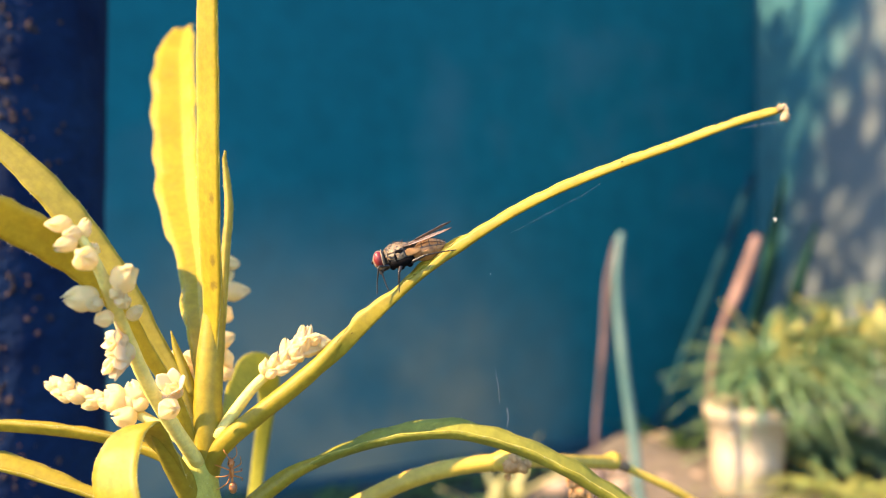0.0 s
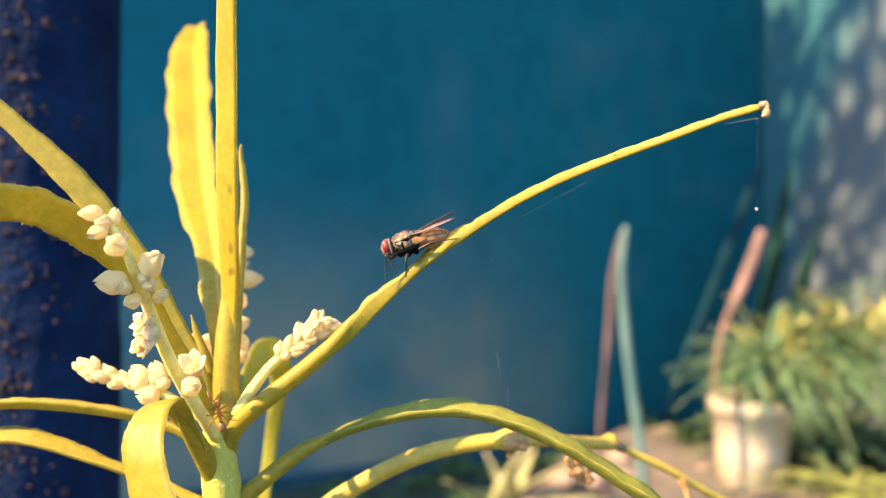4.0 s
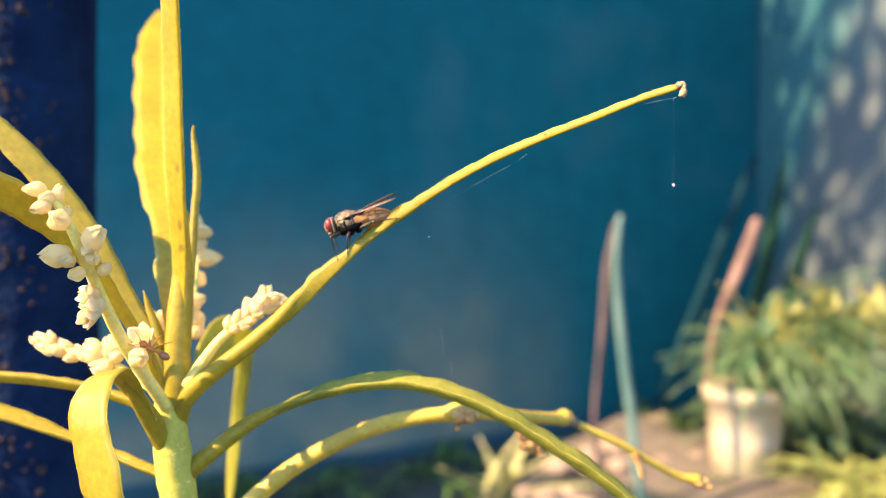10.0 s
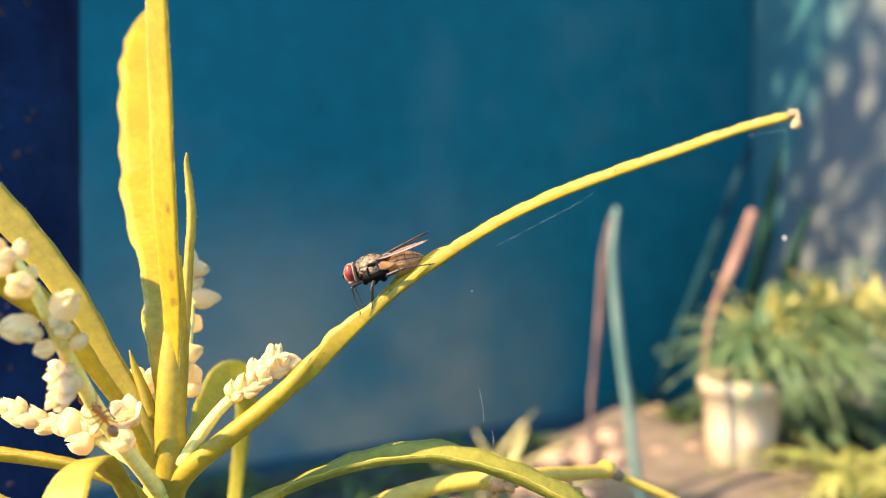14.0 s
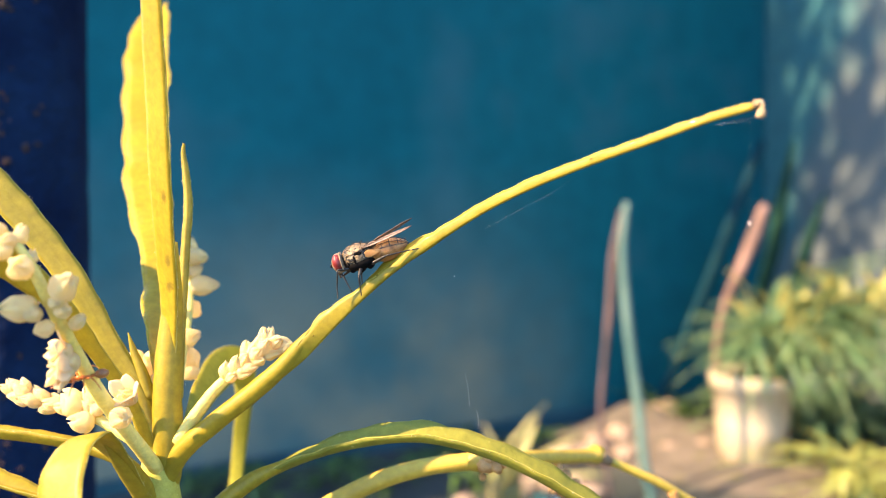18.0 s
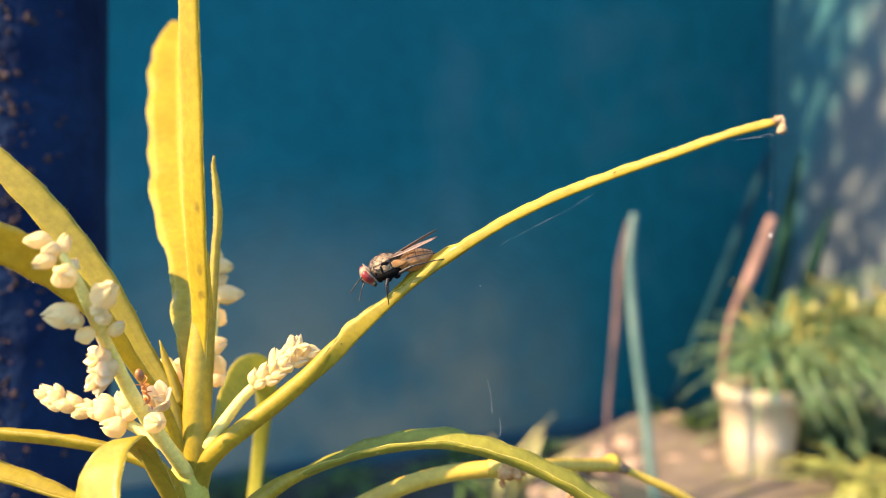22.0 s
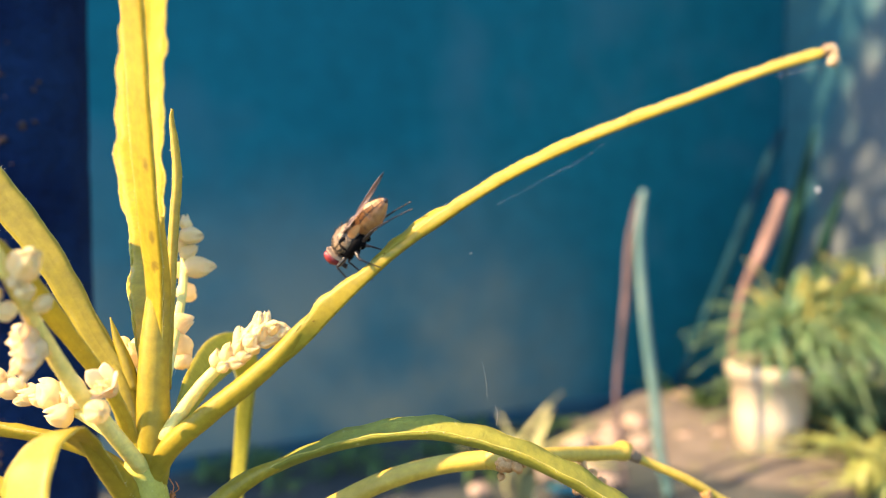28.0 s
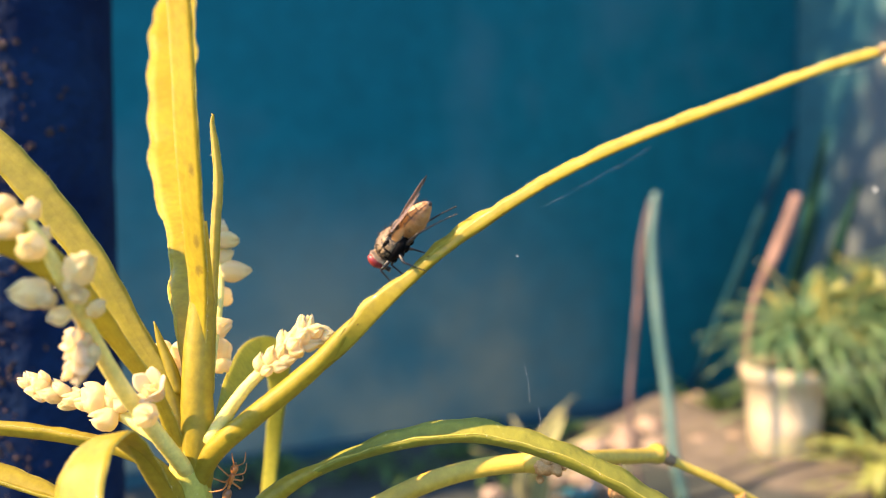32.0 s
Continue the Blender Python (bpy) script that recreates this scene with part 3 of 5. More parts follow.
def stain(m, centre, wide, tall, colour):
    """A brown blemish with a ragged, soft edge."""
    nt = m.node_tree
    bs, tc = nt.nodes["Principled BSDF"], nt.nodes["Texture Coordinate"]
    was = bs.inputs["Base Color"].links[0].from_socket
    mp, ln, n, ad, r, mx = nt.nodes.new("ShaderNodeMapping"), nt.nodes.new("ShaderNodeVectorMath"), nt.nodes.new("ShaderNodeTexNoise"), nt.nodes.new("ShaderNodeMath"), nt.nodes.new("ShaderNodeMapRange"), nt.nodes.new("ShaderNodeMix")
    mp.vector_type, ln.operation, ad.operation, mx.data_type = "TEXTURE", "LENGTH", "MULTIPLY_ADD", "RGBA"
    mp.inputs["Location"].default_value = centre
    mp.inputs["Scale"].default_value = (wide / 1000, 0.004, tall / 1000)
    nt.links.new(tc.outputs["Object"], mp.inputs["Vector"])
    nt.links.new(mp.outputs[0], ln.inputs[0])
    n.inputs["Scale"].default_value, n.inputs["Detail"].default_value = 4200, 4
    nt.links.new(tc.outputs["Object"], n.inputs["Vector"])
    ad.inputs[1].default_value = 1.7
    nt.links.new(n.outputs["Fac"], ad.inputs[0])
    nt.links.new(ln.outputs["Value"], ad.inputs[2])
    r.inputs[1].default_value, r.inputs[2].default_value, r.inputs[3].default_value, r.inputs[4].default_value = 1.15, 1.75, 0.85, 0.0
    nt.links.new(ad.outputs[0], r.inputs[0])
    nt.links.new(r.outputs[0], mx.inputs["Factor"])
    nt.links.new(was, mx.inputs["A"])
    mx.inputs["B"].default_value = (*colour, 1)
    nt.links.new(mx.outputs["Result"], bs.inputs["Base Color"])


for place, (wide, tall) in SPOTS:
    stain(M_SPOTTED, mm(place) - PLANT, wide * 2.0, tall * 1.4, (0.17, 0.115, 0.016))
narrow_leaf = leaf("narrow upright leaf with dark spots on its midrib", [(-20.8, 68.4, -16.7), (-20.9, 68.8, -13.0), (-20.7, 69.1, -8.0), (-20.3, 67.9, -3.3), (-19.7, 65.1, 4.2), (-18.9, 62.2, 13.2), (-18.2, 59.8, 19.2), (-17.6, 57.6, 24.8), (-16.8, 55.0, 30.9)],
     (-1, 0.78, 0), (1, -0.82, 0), [0.40, 0.60, 0.98, 1.22, 1.40, 1.36, 1.20, 0.96, 0.1], [0.40, 0.60, 1.02, 1.32, 1.50, 1.42, 1.24, 0.98, 0.1], thick=0.3, n=80, wave=0.05, waves=7, seed=5, material=M_SPOTTED)
# wide wavy leaf that leans away
leaf("broad upright leaf with wavy translucent margin", [(-21.2, 69.2, -15.1), (-22.0, 71.0, -9.3), (-23.6, 75.0, -5.4), (-25.8, 81.0, -1.7), (-30.3, 92.0, 5.4), (-34.2, 102.0, 13.5), (-38.6, 114.0, 24.2), (-41.3, 122.0, 31.7), (-42.1, 126.0, 35.7)],
     (-1, -0.15, 0), (1, -0.8, 0), [0.5, 1.0, 1.6, 1.7, 3.2, 3.6, 3.9, 3.2, 1.4], [0.6, 1.2, 1.6, 1.5, 2.0, 2.4, 2.8, 2.7, 1.7], thick=0.3, n=130, wave=0.30, waves=6, rim=0.10, seed=8, margin=0.11, material=M_GOLD)
# thin leaf behind it
leaf("thin pointed young leaf", [(-20.4, 70.0, -13.2), (-20.3, 71.0, -6.2), (-20.2, 72.0, 0.1), (-20.1, 72.6, 3.8), (-20.5, 73.2, 7.0), (-20.7, 73.4, 8.5), (-20.6, 73.4, 9.3)],
     (-1, 0.5, 0), (1, 0.5, 0), [0.4, 0.4, 0.42, 0.40, 0.30, 0.16, 0.05], [0.4, 0.4, 0.42, 0.40, 0.30, 0.16, 0.05], thick=0.3, n=50, wave=0.05, seed=9)
# two leaves that arch away over the trunk
leaf("long arching leaf in its own shade", [(-21.6, 68.0, -17.1), (-22.9, 68.4, -12.7), (-25.5, 68.8, -8.6), (-28.7, 69.0, -3.0), (-32.4, 69.2, 1.9), (-36.1, 69.2, 6.1), (-41.6, 69.2, 11.2), (-48.0, 69.2, 16.5), (-56.5, 69.2, 19.9)],
     (-0.55, -0.36, -0.48), (0.55, 0.30, 0.48), [0.7, 0.75, 0.8, 1.05, 1.2, 1.2, 0.9, 0.8, 0.1], [0.7, 0.75, 0.85, 1.1, 1.25, 1.25, 0.9, 0.8, 0.1], thick=0.35, n=90, wave=0.10, waves=8, rim=0.08, seed=11)
leaf("broad arching leaf in its own shade", [(-21.6, 68.0, -18.6), (-22.8, 66.4, -13.0), (-24.4, 64.0, -8.5), (-25.9, 60.0, -3.4), (-28.1, 56.4, 0.1), (-29.9, 53.6, 1.9), (-31.1, 51.0, 2.4), (-34.5, 48.0, 2.0), (-38.9, 45.0, -0.9)],
     (-0.55, -0.1, -0.8), (0.55, -0.1, 0.8), [0.5, 0.5, 0.55, 0.8, 1.25, 1.4, 1.4, 1.2, 0.1], [0.5, 0.5, 0.55, 0.8, 1.25, 1.4, 1.4, 1.2, 0.1], thick=0.35, n=90, wave=0.10, waves=8, rim=0.08, seed=12)
# the leaf that folds over and hangs
leaf("leaf folded over, hanging down in the sun", [(-20.8, 68.0, -23.3), (-22.0, 66.8, -20.8), (-22.8, 64.0, -17.0), (-23.2, 61.6, -14.6), (-23.4, 59.6, -13.6), (-23.7, 57.2, -14.6), (-23.5, 55.6, -16.7), (-22.8, 54.8, -18.8), (-21.6, 54.0, -22.1), (-20.0, 53.6, -26.3)],
     [(0.6, -0.8, -0.2), (0.7, -0.7, 0.1), (0.8, -0.6, 0.3), (0.9, -0.4, 0.3), (0.95, -0.2, 0.2), (0.95, -0.25, 0.35), (0.88, -0.45, 0.1), (0.85, -0.5, 0.05), (0.85, -0.5, 0), (0.85, -0.5, 0)],
     [(-0.6, 0.8, 0.2), (-0.7, 0.7, -0.1), (-0.8, 0.6, -0.2), (-0.9, 0.4, -0.3), (-0.95, 0.2, -0.2), (-0.95, 0.2, -0.2), (-0.88, 0.45, 0), (-0.85, 0.5, 0), (-0.85, 0.5, 0), (-0.85, 0.5, 0)],
     [0.5, 0.8, 1.1, 1.3, 1.5, 1.8, 2.1, 2.35, 2.5, 0.3], [0.5, 0.8, 1.1, 1.3, 1.5, 1.8, 2.1, 2.35, 2.5, 0.3], thick=0.3, n=90, wave=0.05, waves=5, rim=0.05, seed=14)
# the low leaves towards the trunk
leaf("low leaf spreading over the trunk", [(-21.5, 68.4, -21.2), (-24.7, 69.2, -19.1), (-28.6, 70.0, -17.9), (-32.1, 70.0, -17.1), (-37.2, 70.0, -16.5), (-42.3, 70.0, -16.3), (-48.4, 70.0, -17.1), (-55.6, 70.0, -21.2)],
     (0, -0.5, 0.8), (0, 0.8, 0.6), [0.8, 0.9, 1.0, 1.05, 1.05, 0.95, 0.8, 0.1], [0.8, 0.9, 1.0, 1.1, 1.2, 1.1, 0.8, 0.1], thick=0.35, n=70, wave=0.08, waves=7, rim=0.08, seed=15)
leaf("lowest leaf with a scarred underside", [(-21.1, 68.4, -26.1), (-24.7, 69.0, -24.9), (-28.6, 70.0, -23.7), (-31.6, 70.0, -22.5), (-36.2, 70.0, -21.0), (-39.8, 70.0, -20.0), (-42.3, 70.0, -19.7), (-50.0, 70.0, -19.7), (-57.7, 70.0, -22.7)],
     (0, -0.7, 0.5), (0, 0.75, 0.7), [0.8, 0.9, 0.9, 0.9, 0.7, 0.6, 0.6, 0.5, 0.1], [0.8, 0.9, 0.9, 0.9, 1.4, 1.7, 1.8, 1.4, 0.1], thick=0.35, n=70, wave=0.08, waves=7, rim=0.08, seed=16)
# the arching leaf below the fly
leaf("arching leaf bent down at its middle", [(-20.1, 68.4, -25.2), (-17.7, 69.0, -23.6), (-13.9, 70.0, -20.9), (-9.3, 70.0, -18.7), (-4.3, 70.0, -17.4), (0.8, 70.0, -17.0), (5.8, 70.0, -18.1), (10.9, 70.0, -20.3), (15.9, 70.0, -23.4), (20.5, 70.0, -26.4), (25.5, 70.0, -30.5), (29.6, 70.0, -35.6)],
     (0, -0.70, 0.70), (0, 0.75, 0.75), [0.3, 0.45, 0.7, 0.9, 0.95, 1.0, 1.1, 1.15, 1.2, 1.2, 0.9, 0.1], [0.3, 0.45, 0.7, 1.1, 1.7, 1.9, 1.8, 1.9, 1.9, 1.8, 1.2, 0.1], thick=0.4, n=100, wave=0.10, waves=9, rim=0.14, seed=17, material=M_GREENSHADE, margin=0.07)
# the leaf behind the right-hand flower stalk, bent over and hanging
leaf("leaf at the back, bent over and hanging", [(-20.5, 72.0, -17.0), (-21.1, 79.0, -14.9), (-21.8, 88.0, -14.0), (-22.0, 96.0, -15.3), (-23.2, 102.0, -20.8), (-25.6, 108.0, -29.2), (-27.0, 110.0, -37.7), (-27.7, 110.0, -45.6)],
     [(-0.5, 0, 0.87), (-0.5, 0, 0.87), (-0.45, 0, 0.9), (0.3, -0.5, 0.9), (0.9, -0.4, 0.2), (1, -0.3, 0), (1, -0.3, 0), (1, -0.3, 0)], [(0.5, 0, -0.87), (0.5, 0, -0.87), (0.45, 0, -0.9), (-0.3, 0.5, -0.9), (-0.9, 0.4, 0), (-1, 0.3, 0), (-1, 0.3, 0), (-1, 0.3, 0)],
     [0.5, 1.4, 2.0, 1.8, 1.15, 1.0, 0.9, 0.2], [0.5, 1.4, 2.0, 1.8, 1.15, 1.0, 0.9, 0.2], thick=0.35, n=70, wave=0.1, waves=5, seed=18, material=M_OLIVE)
# thick, downy bases where the leaves leave the stem
for path, girth, word in (
        ([(-20.9, 68.2, -21.5), (-20.8, 68.4, -17.6), (-20.85, 68.7, -13.5), (-20.8, 69.2, -9.5), (-20.6, 69.8, -5.0), (-20.1, 69.3, 0.5)], [0.9, 1.38, 1.24, 1.14, 0.86, 0.2], "pale rounded leaf base"),
        ([(-21.2, 68.0, -20.6), (-19.4, 67.7, -17.3), (-16.3, 67.3, -14.6), (-13.0, 67.2, -12.0), (-10.6, 67.0, -9.9), (-8.6, 66.9, -7.7), (-6.4, 66.9, -5.6)], [0.8, 0.88, 0.82, 0.80, 0.72, 0.56, 0.2], "rough green leaf base"),
        ([(-21.0, 68.1, -27.2), (-19.6, 68.4, -24.9), (-17.4, 68.9, -23.0), (-13.9, 69.8, -20.4), (-9.5, 70.0, -18.3)], [0.7, 0.90, 0.80, 0.72, 0.15], "rough green leaf base"),
        ([(-21.0, 68.0, -19.5), (-21.9, 68.3, -16.8), (-23.0, 68.6, -13.2), (-25.2, 69.6, -9.0), (-28.2, 70.2, -3.8)], [0.8, 1.0, 0.85, 0.60, 0.15], "green leaf base"),
        ([(-20.9, 68.0, -24.5), (-21.9, 66.9, -21.0), (-22.75, 64.2, -17.2), (-23.2, 61.6, -14.6)], [0.8, 0.98, 0.75, 0.1], "green leaf base")):
    stem_part("leaf_base", path, girth, M_LEAF, word, sides=18, n=44, lump=0.02)
# small spike of an unopened leaf
stem_part("leaf_shoot", [(-22.4, 68.8, -13.0), (-23.0, 69.0, -11.0), (-23.8, 69.2, -9.0), (-24.3, 69.2, -7.3)], [0.62, 0.5, 0.32, 0.04], M_LEAF, "pointed unopened leaf", sides=10, n=16)
# dry hook at the tip of the long leaf
stem_part("leaf_tip", [(23.0, 53.4, 9.6), (23.4, 53.2, 9.7), (23.5, 53.1, 9.4), (23.4, 53.0, 9.0), (23.1, 53.0, 8.8)], [0.22, 0.26, 0.20, 0.30, 0.10], M_DRY, "curled dry brown leaf tip", sides=8, n=18, lump=0.45)


def bud_mesh(name, length, girth, material, seed, rings=14, sides=22):
    """A plump bud along z from its base: five folded lobes drawn to a blunt, slightly open point."""
    rng = random.Random(seed)
    lobes, lean = [rng.uniform(0.7, 1.3) for _ in range(5)], (rng.uniform(-0.14, 0.14), rng.uniform(-0.14, 0.14))
    verts = []
    for i in range(rings + 1):
        u = i / rings
        r = girth * (math.sin(math.pi * min(u * 0.93 + 0.05, 1.0) ** 0.86) ** 0.55 + 0.05 * math.sin(9 * u + seed))
        for k in range(sides):
            a = 2 * math.pi * k / sides
            lobe = lobes[int(k * 5 / sides)]
            ruffle = noise.noise(Vector((math.cos(a) * 2.2, math.sin(a) * 2.2, u * 2.6 + seed * 7)))
            fold = 1 + 0.08 * lobe * math.cos(5 * a) * u + 0.20 * ruffle * (0.4 + u)
            top = length * (u + (0.16 * math.cos(5 * a) * lobe + 0.12 * ruffle) * u**4)
            verts.append((max(r, 0.012) * fold * math.cos(a) + lean[0] * u * u, max(r, 0.012) * fold * math.sin(a) + lean[1] * u * u, top))
    faces = [(i * sides + k, i * sides + (k + 1) % sides, (i + 1) * sides + (k + 1) % sides, (i + 1) * sides + k) for i in range(rings) for k in range(sides)]
    faces += [tuple(range(sides))[::-1], tuple(rings * sides + k for k in range(sides))]
    return mesh(name, verts, faces, material)


BUDS = [bud_mesh("bud", 1.0, 0.40, M_BUD, k) for k in range(12)]
bud_pick = random.Random(8)


def petal_mesh():
    v, f = blade([(0, 0, 0), (0, 0.02, 0.3), (0, 0.10, 0.6), (0, 0.26, 0.86), (0, 0.36, 1.0)], (-1, -0.2, 0), (1, -0.2, 0), [0.10, 0.24, 0.30, 0.22, 0.02], [0.10, 0.24, 0.30, 0.22, 0.02], thick=0.05, n=9, cup=0.25)
    return mesh("petal", v, f, M_PETAL)


PETAL = petal_mesh()


def put_bud(parent, at, aim, length, girth=1.0, name="bud"):
    """One bud on a stalk: its base in the stalk, aimed outwards."""
    q = Vector(aim).to_track_quat("Z", "Y").to_matrix().to_4x4()
    p = mm(at) - PLANT
    s = length / 1000
    part(name, bud_pick.choice(BUDS), parent, m=Matrix.Translation(p) @ q @ Matrix.Diagonal((s * girth, s * girth, s, 1)))


def put_flower(parent, at, aim, size, petals=5, spread=1.0, seed=0):
    rng = random.Random(seed)
    q = Vector(aim).to_track_quat("Z", "Y").to_matrix().to_4x4()
    p, s = mm(at) - PLANT, size / 1000
    put_bud(parent, at, aim, size * 0.75, 1.1)
    for k in range(petals):
        m = Matrix.Translation(p) @ q @ pose(0, 0, 0, 0, 0, 360 * k / petals + rng.uniform(-14, 14)) @ pose(0, 0.12 * s, 0, -14 * spread + rng.uniform(-8, 8), 0, 0)
        e = s * rng.uniform(0.85, 1.1)
        part("petal", PETAL, parent, m=m @ Matrix.Diagonal((e, e, e, 1)))


def stalk(label, pts, radii, buds, flowers=(), seed=0, along=0.45, plump=1.0):
    ob = stem_part("flower_stalk", pts, radii, M_STALK, label, sides=12, n=34, lump=0.03, seed=seed)
    c = np.array(pts, float)
    rng = random.Random(seed)
    for at, length, girth in buds:
        length = length * plump
        at = np.array(at, float)
        seg = spline(pts, 60)[0]
        near = seg[np.argmin(np.linalg.norm(seg - at, axis=1))]
        aim = at - near
        tip = seg[-1] - seg[0]
        aim = aim / max(np.linalg.norm(aim), 1e-6) + along * tip / np.linalg.norm(tip) + np.array([rng.uniform(-0.15, 0.15) for _ in range(3)])
        aim /= np.linalg.norm(aim)
        put_bud(ob, at - aim * length * 0.55, aim, length * 1.1, girth)
    for k, (at, aim, size, spread) in enumerate(flowers):
        put_flower(ob, at, aim, size, 5, spread, seed * 10 + k)
    return ob


stalk("flower stalk with plump white buds in shade", [(-21.2, 67.2, -18.6), (-22.7, 64.4, -14.3), (-23.4, 61.0, -10.3), (-23.7, 57.2, -5.6), (-24.1, 55.4, -2.6), (-24.8, 54.6, -0.3), (-25.7, 54.4, 1.2), (-26.3, 54.4, 1.9)], [0.62, 0.6, 0.55, 0.47, 0.42, 0.34, 0.25, 0.1],
      [((-26.7, 54.0, 1.8), 1.5, 1.0), ((-26.1, 53.6, 0.4), 1.5, 1.0), ((-25.4, 54.8, 1.4), 1.3, 1.0), ((-24.6, 53.2, -0.7), 1.6, 1.3), ((-25.8, 54.0, 1.1), 1.4, 1.0), ((-24.9, 55.2, 0.0), 1.1, 1.0),
       ((-22.4, 54.6, -2.1), 1.75, 1.35), ((-25.3, 54.4, -3.5), 2.0, 1.2), ((-24.5, 54.4, -3.9), 1.2, 1.2), ((-24.1, 55.2, -4.9), 1.2, 1.25), ((-22.4, 56.4, -4.7), 1.2, 1.1), ((-22.6, 54.8, -3.6), 1.2, 1.2), ((-22.9, 54.4, -3.1), 1.0, 1.2),
       ((-21.6, 61.0, -12.6), 1.5, 1.35)],
      [((-22.9, 57.6, -7.6), (-0.85, -0.5, -0.1), 2.3, 1.0), ((-23.3, 57.2, -6.9), (-0.7, -0.6, 0.3), 1.8, 0.8), ((-23.2, 57.2, -8.0), (-0.7, -0.6, -0.5), 1.7, 0.8), ((-22.0, 64.4, -12.1), (-0.15, -0.75, 0.65), 2.1, 0.6)], seed=3, plump=0.92)
stalk("young flower stalk crowded with small pale buds", [(-21.0, 68.0, -17.8), (-24.1, 68.4, -16.2), (-26.9, 69.0, -14.8), (-29.8, 70.0, -13.8), (-32.8, 71.0, -13.5), (-35.6, 71.4, -12.9)], [0.6, 0.5, 0.45, 0.4, 0.3, 0.15],
      [((-35.8, 71.0, -12.6), 1.1, 1.0), ((-35.0, 71.0, -12.2), 1.0, 1.0), ((-34.1, 70.6, -12.2), 1.1, 1.0), ((-34.8, 70.4, -13.0), 1.1, 1.0), ((-33.6, 70.0, -13.1), 1.2, 1.0), ((-33.2, 70.8, -12.9), 1.1, 1.1), ((-32.8, 70.0, -13.6), 1.0, 1.0), ((-32.0, 70.4, -13.3), 1.0, 1.1), ((-31.7, 70.0, -14.1), 1.2, 1.0), ((-31.1, 70.4, -13.3), 1.0, 1.0), ((-34.3, 70.4, -13.6), 1.0, 1.0),
       ((-29.1, 68.8, -13.4), 1.8, 1.5), ((-28.0, 68.4, -14.8), 1.7, 1.3), ((-27.4, 69.2, -12.8), 1.6, 1.3), ((-29.8, 68.8, -13.7), 1.2, 1.2), ((-26.9, 68.8, -13.7), 1.3, 1.3), ((-27.7, 68.8, -13.6), 1.3, 1.2), ((-35.5, 71.2, -12.4), 1.2, 1.0), ((-34.1, 70.0, -12.6), 1.3, 1.0), ((-33.1, 69.8, -13.3), 1.3, 1.0), ((-32.3, 70.0, -12.9), 1.2, 1.0), ((-31.2, 69.8, -13.6), 1.3, 1.1)], seed=4, along=1.1)
stalk("flower stalk with glowing clustered buds", [(-19.7, 67.8, -16.5), (-18.0, 68.0, -13.9), (-16.4, 68.2, -11.9), (-14.2, 68.4, -9.9), (-12.2, 68.4, -8.5), (-11.1, 68.4, -7.8)], [0.6, 0.52, 0.46, 0.4, 0.3, 0.12],
      [((-15.6, 68.0, -10.4), 1.2, 1.0), ((-14.8, 68.0, -9.9), 1.3, 1.0), ((-15.0, 67.8, -10.9), 1.1, 1.0), ((-14.1, 67.8, -10.6), 1.2, 1.0), ((-13.8, 68.0, -9.5), 1.3, 1.1), ((-13.2, 68.2, -8.7), 1.5, 1.0), ((-12.6, 68.4, -8.0), 1.5, 1.0), ((-11.9, 68.4, -7.7), 1.3, 0.9), ((-11.3, 68.0, -8.0), 1.4, 1.0), ((-10.8, 68.4, -8.1), 1.4, 1.0), ((-11.7, 67.8, -8.9), 1.4, 1.0), ((-11.1, 68.2, -8.8), 1.3, 1.0), ((-12.7, 67.8, -9.3), 1.4, 1.0), ((-13.4, 67.8, -10.1), 1.2, 1.0), ((-12.8, 67.6, -8.9), 1.5, 1.0), ((-12.1, 67.6, -8.4), 1.5, 1.0), ((-12.4, 68.4, -7.7), 1.4, 0.9), ((-10.5, 68.0, -8.4), 1.2, 0.9), ((-13.8, 68.4, -8.9), 1.4, 1.0)], seed=5, along=1.1)
stalk("flower stalk half hidden behind the upright leaf", [(-20.6, 70.0, -13.2), (-22.1, 76.0, -11.0), (-23.7, 83.0, -7.2), (-24.5, 86.0, -3.9), (-24.5, 86.6, -0.9)], [0.5, 0.45, 0.4, 0.35, 0.1],
      [((-23.9, 86.2, -1.5), 1.8, 1.15), ((-24.2, 86.2, -3.2), 1.5, 1.15), ((-23.2, 86.0, -4.6), 2.6, 0.95), ((-24.1, 85.4, -7.2), 2.1, 1.1), ((-25.4, 86.4, -2.4), 1.6, 1.2), ((-25.5, 86.2, -5.0), 1.6, 1.2), ((-24.6, 86.8, -0.3), 1.3, 1.1),
       ((-22.5, 79.0, -9.5), 1.9, 1.25), ((-22.3, 78.6, -11.3), 2.1, 1.25), ((-22.0, 78.0, -12.6), 1.6, 1.2), ((-23.2, 80.0, -10.2), 1.4, 1.2)], seed=6)
stalk("short flower stalk with buds at the back", [(-22.1, 70.0, -15.5), (-23.6, 72.0, -13.6), (-25.0, 74.0, -11.3), (-25.8, 74.4, -10.1)], [0.5, 0.45, 0.35, 0.1],
      [((-25.8, 74.0, -10.4), 1.6, 1.2), ((-24.4, 72.8, -11.2), 1.8, 1.3), ((-24.0, 74.0, -10.7), 1.8, 1.2), ((-23.3, 73.2, -11.8), 1.8, 1.2)], seed=7)

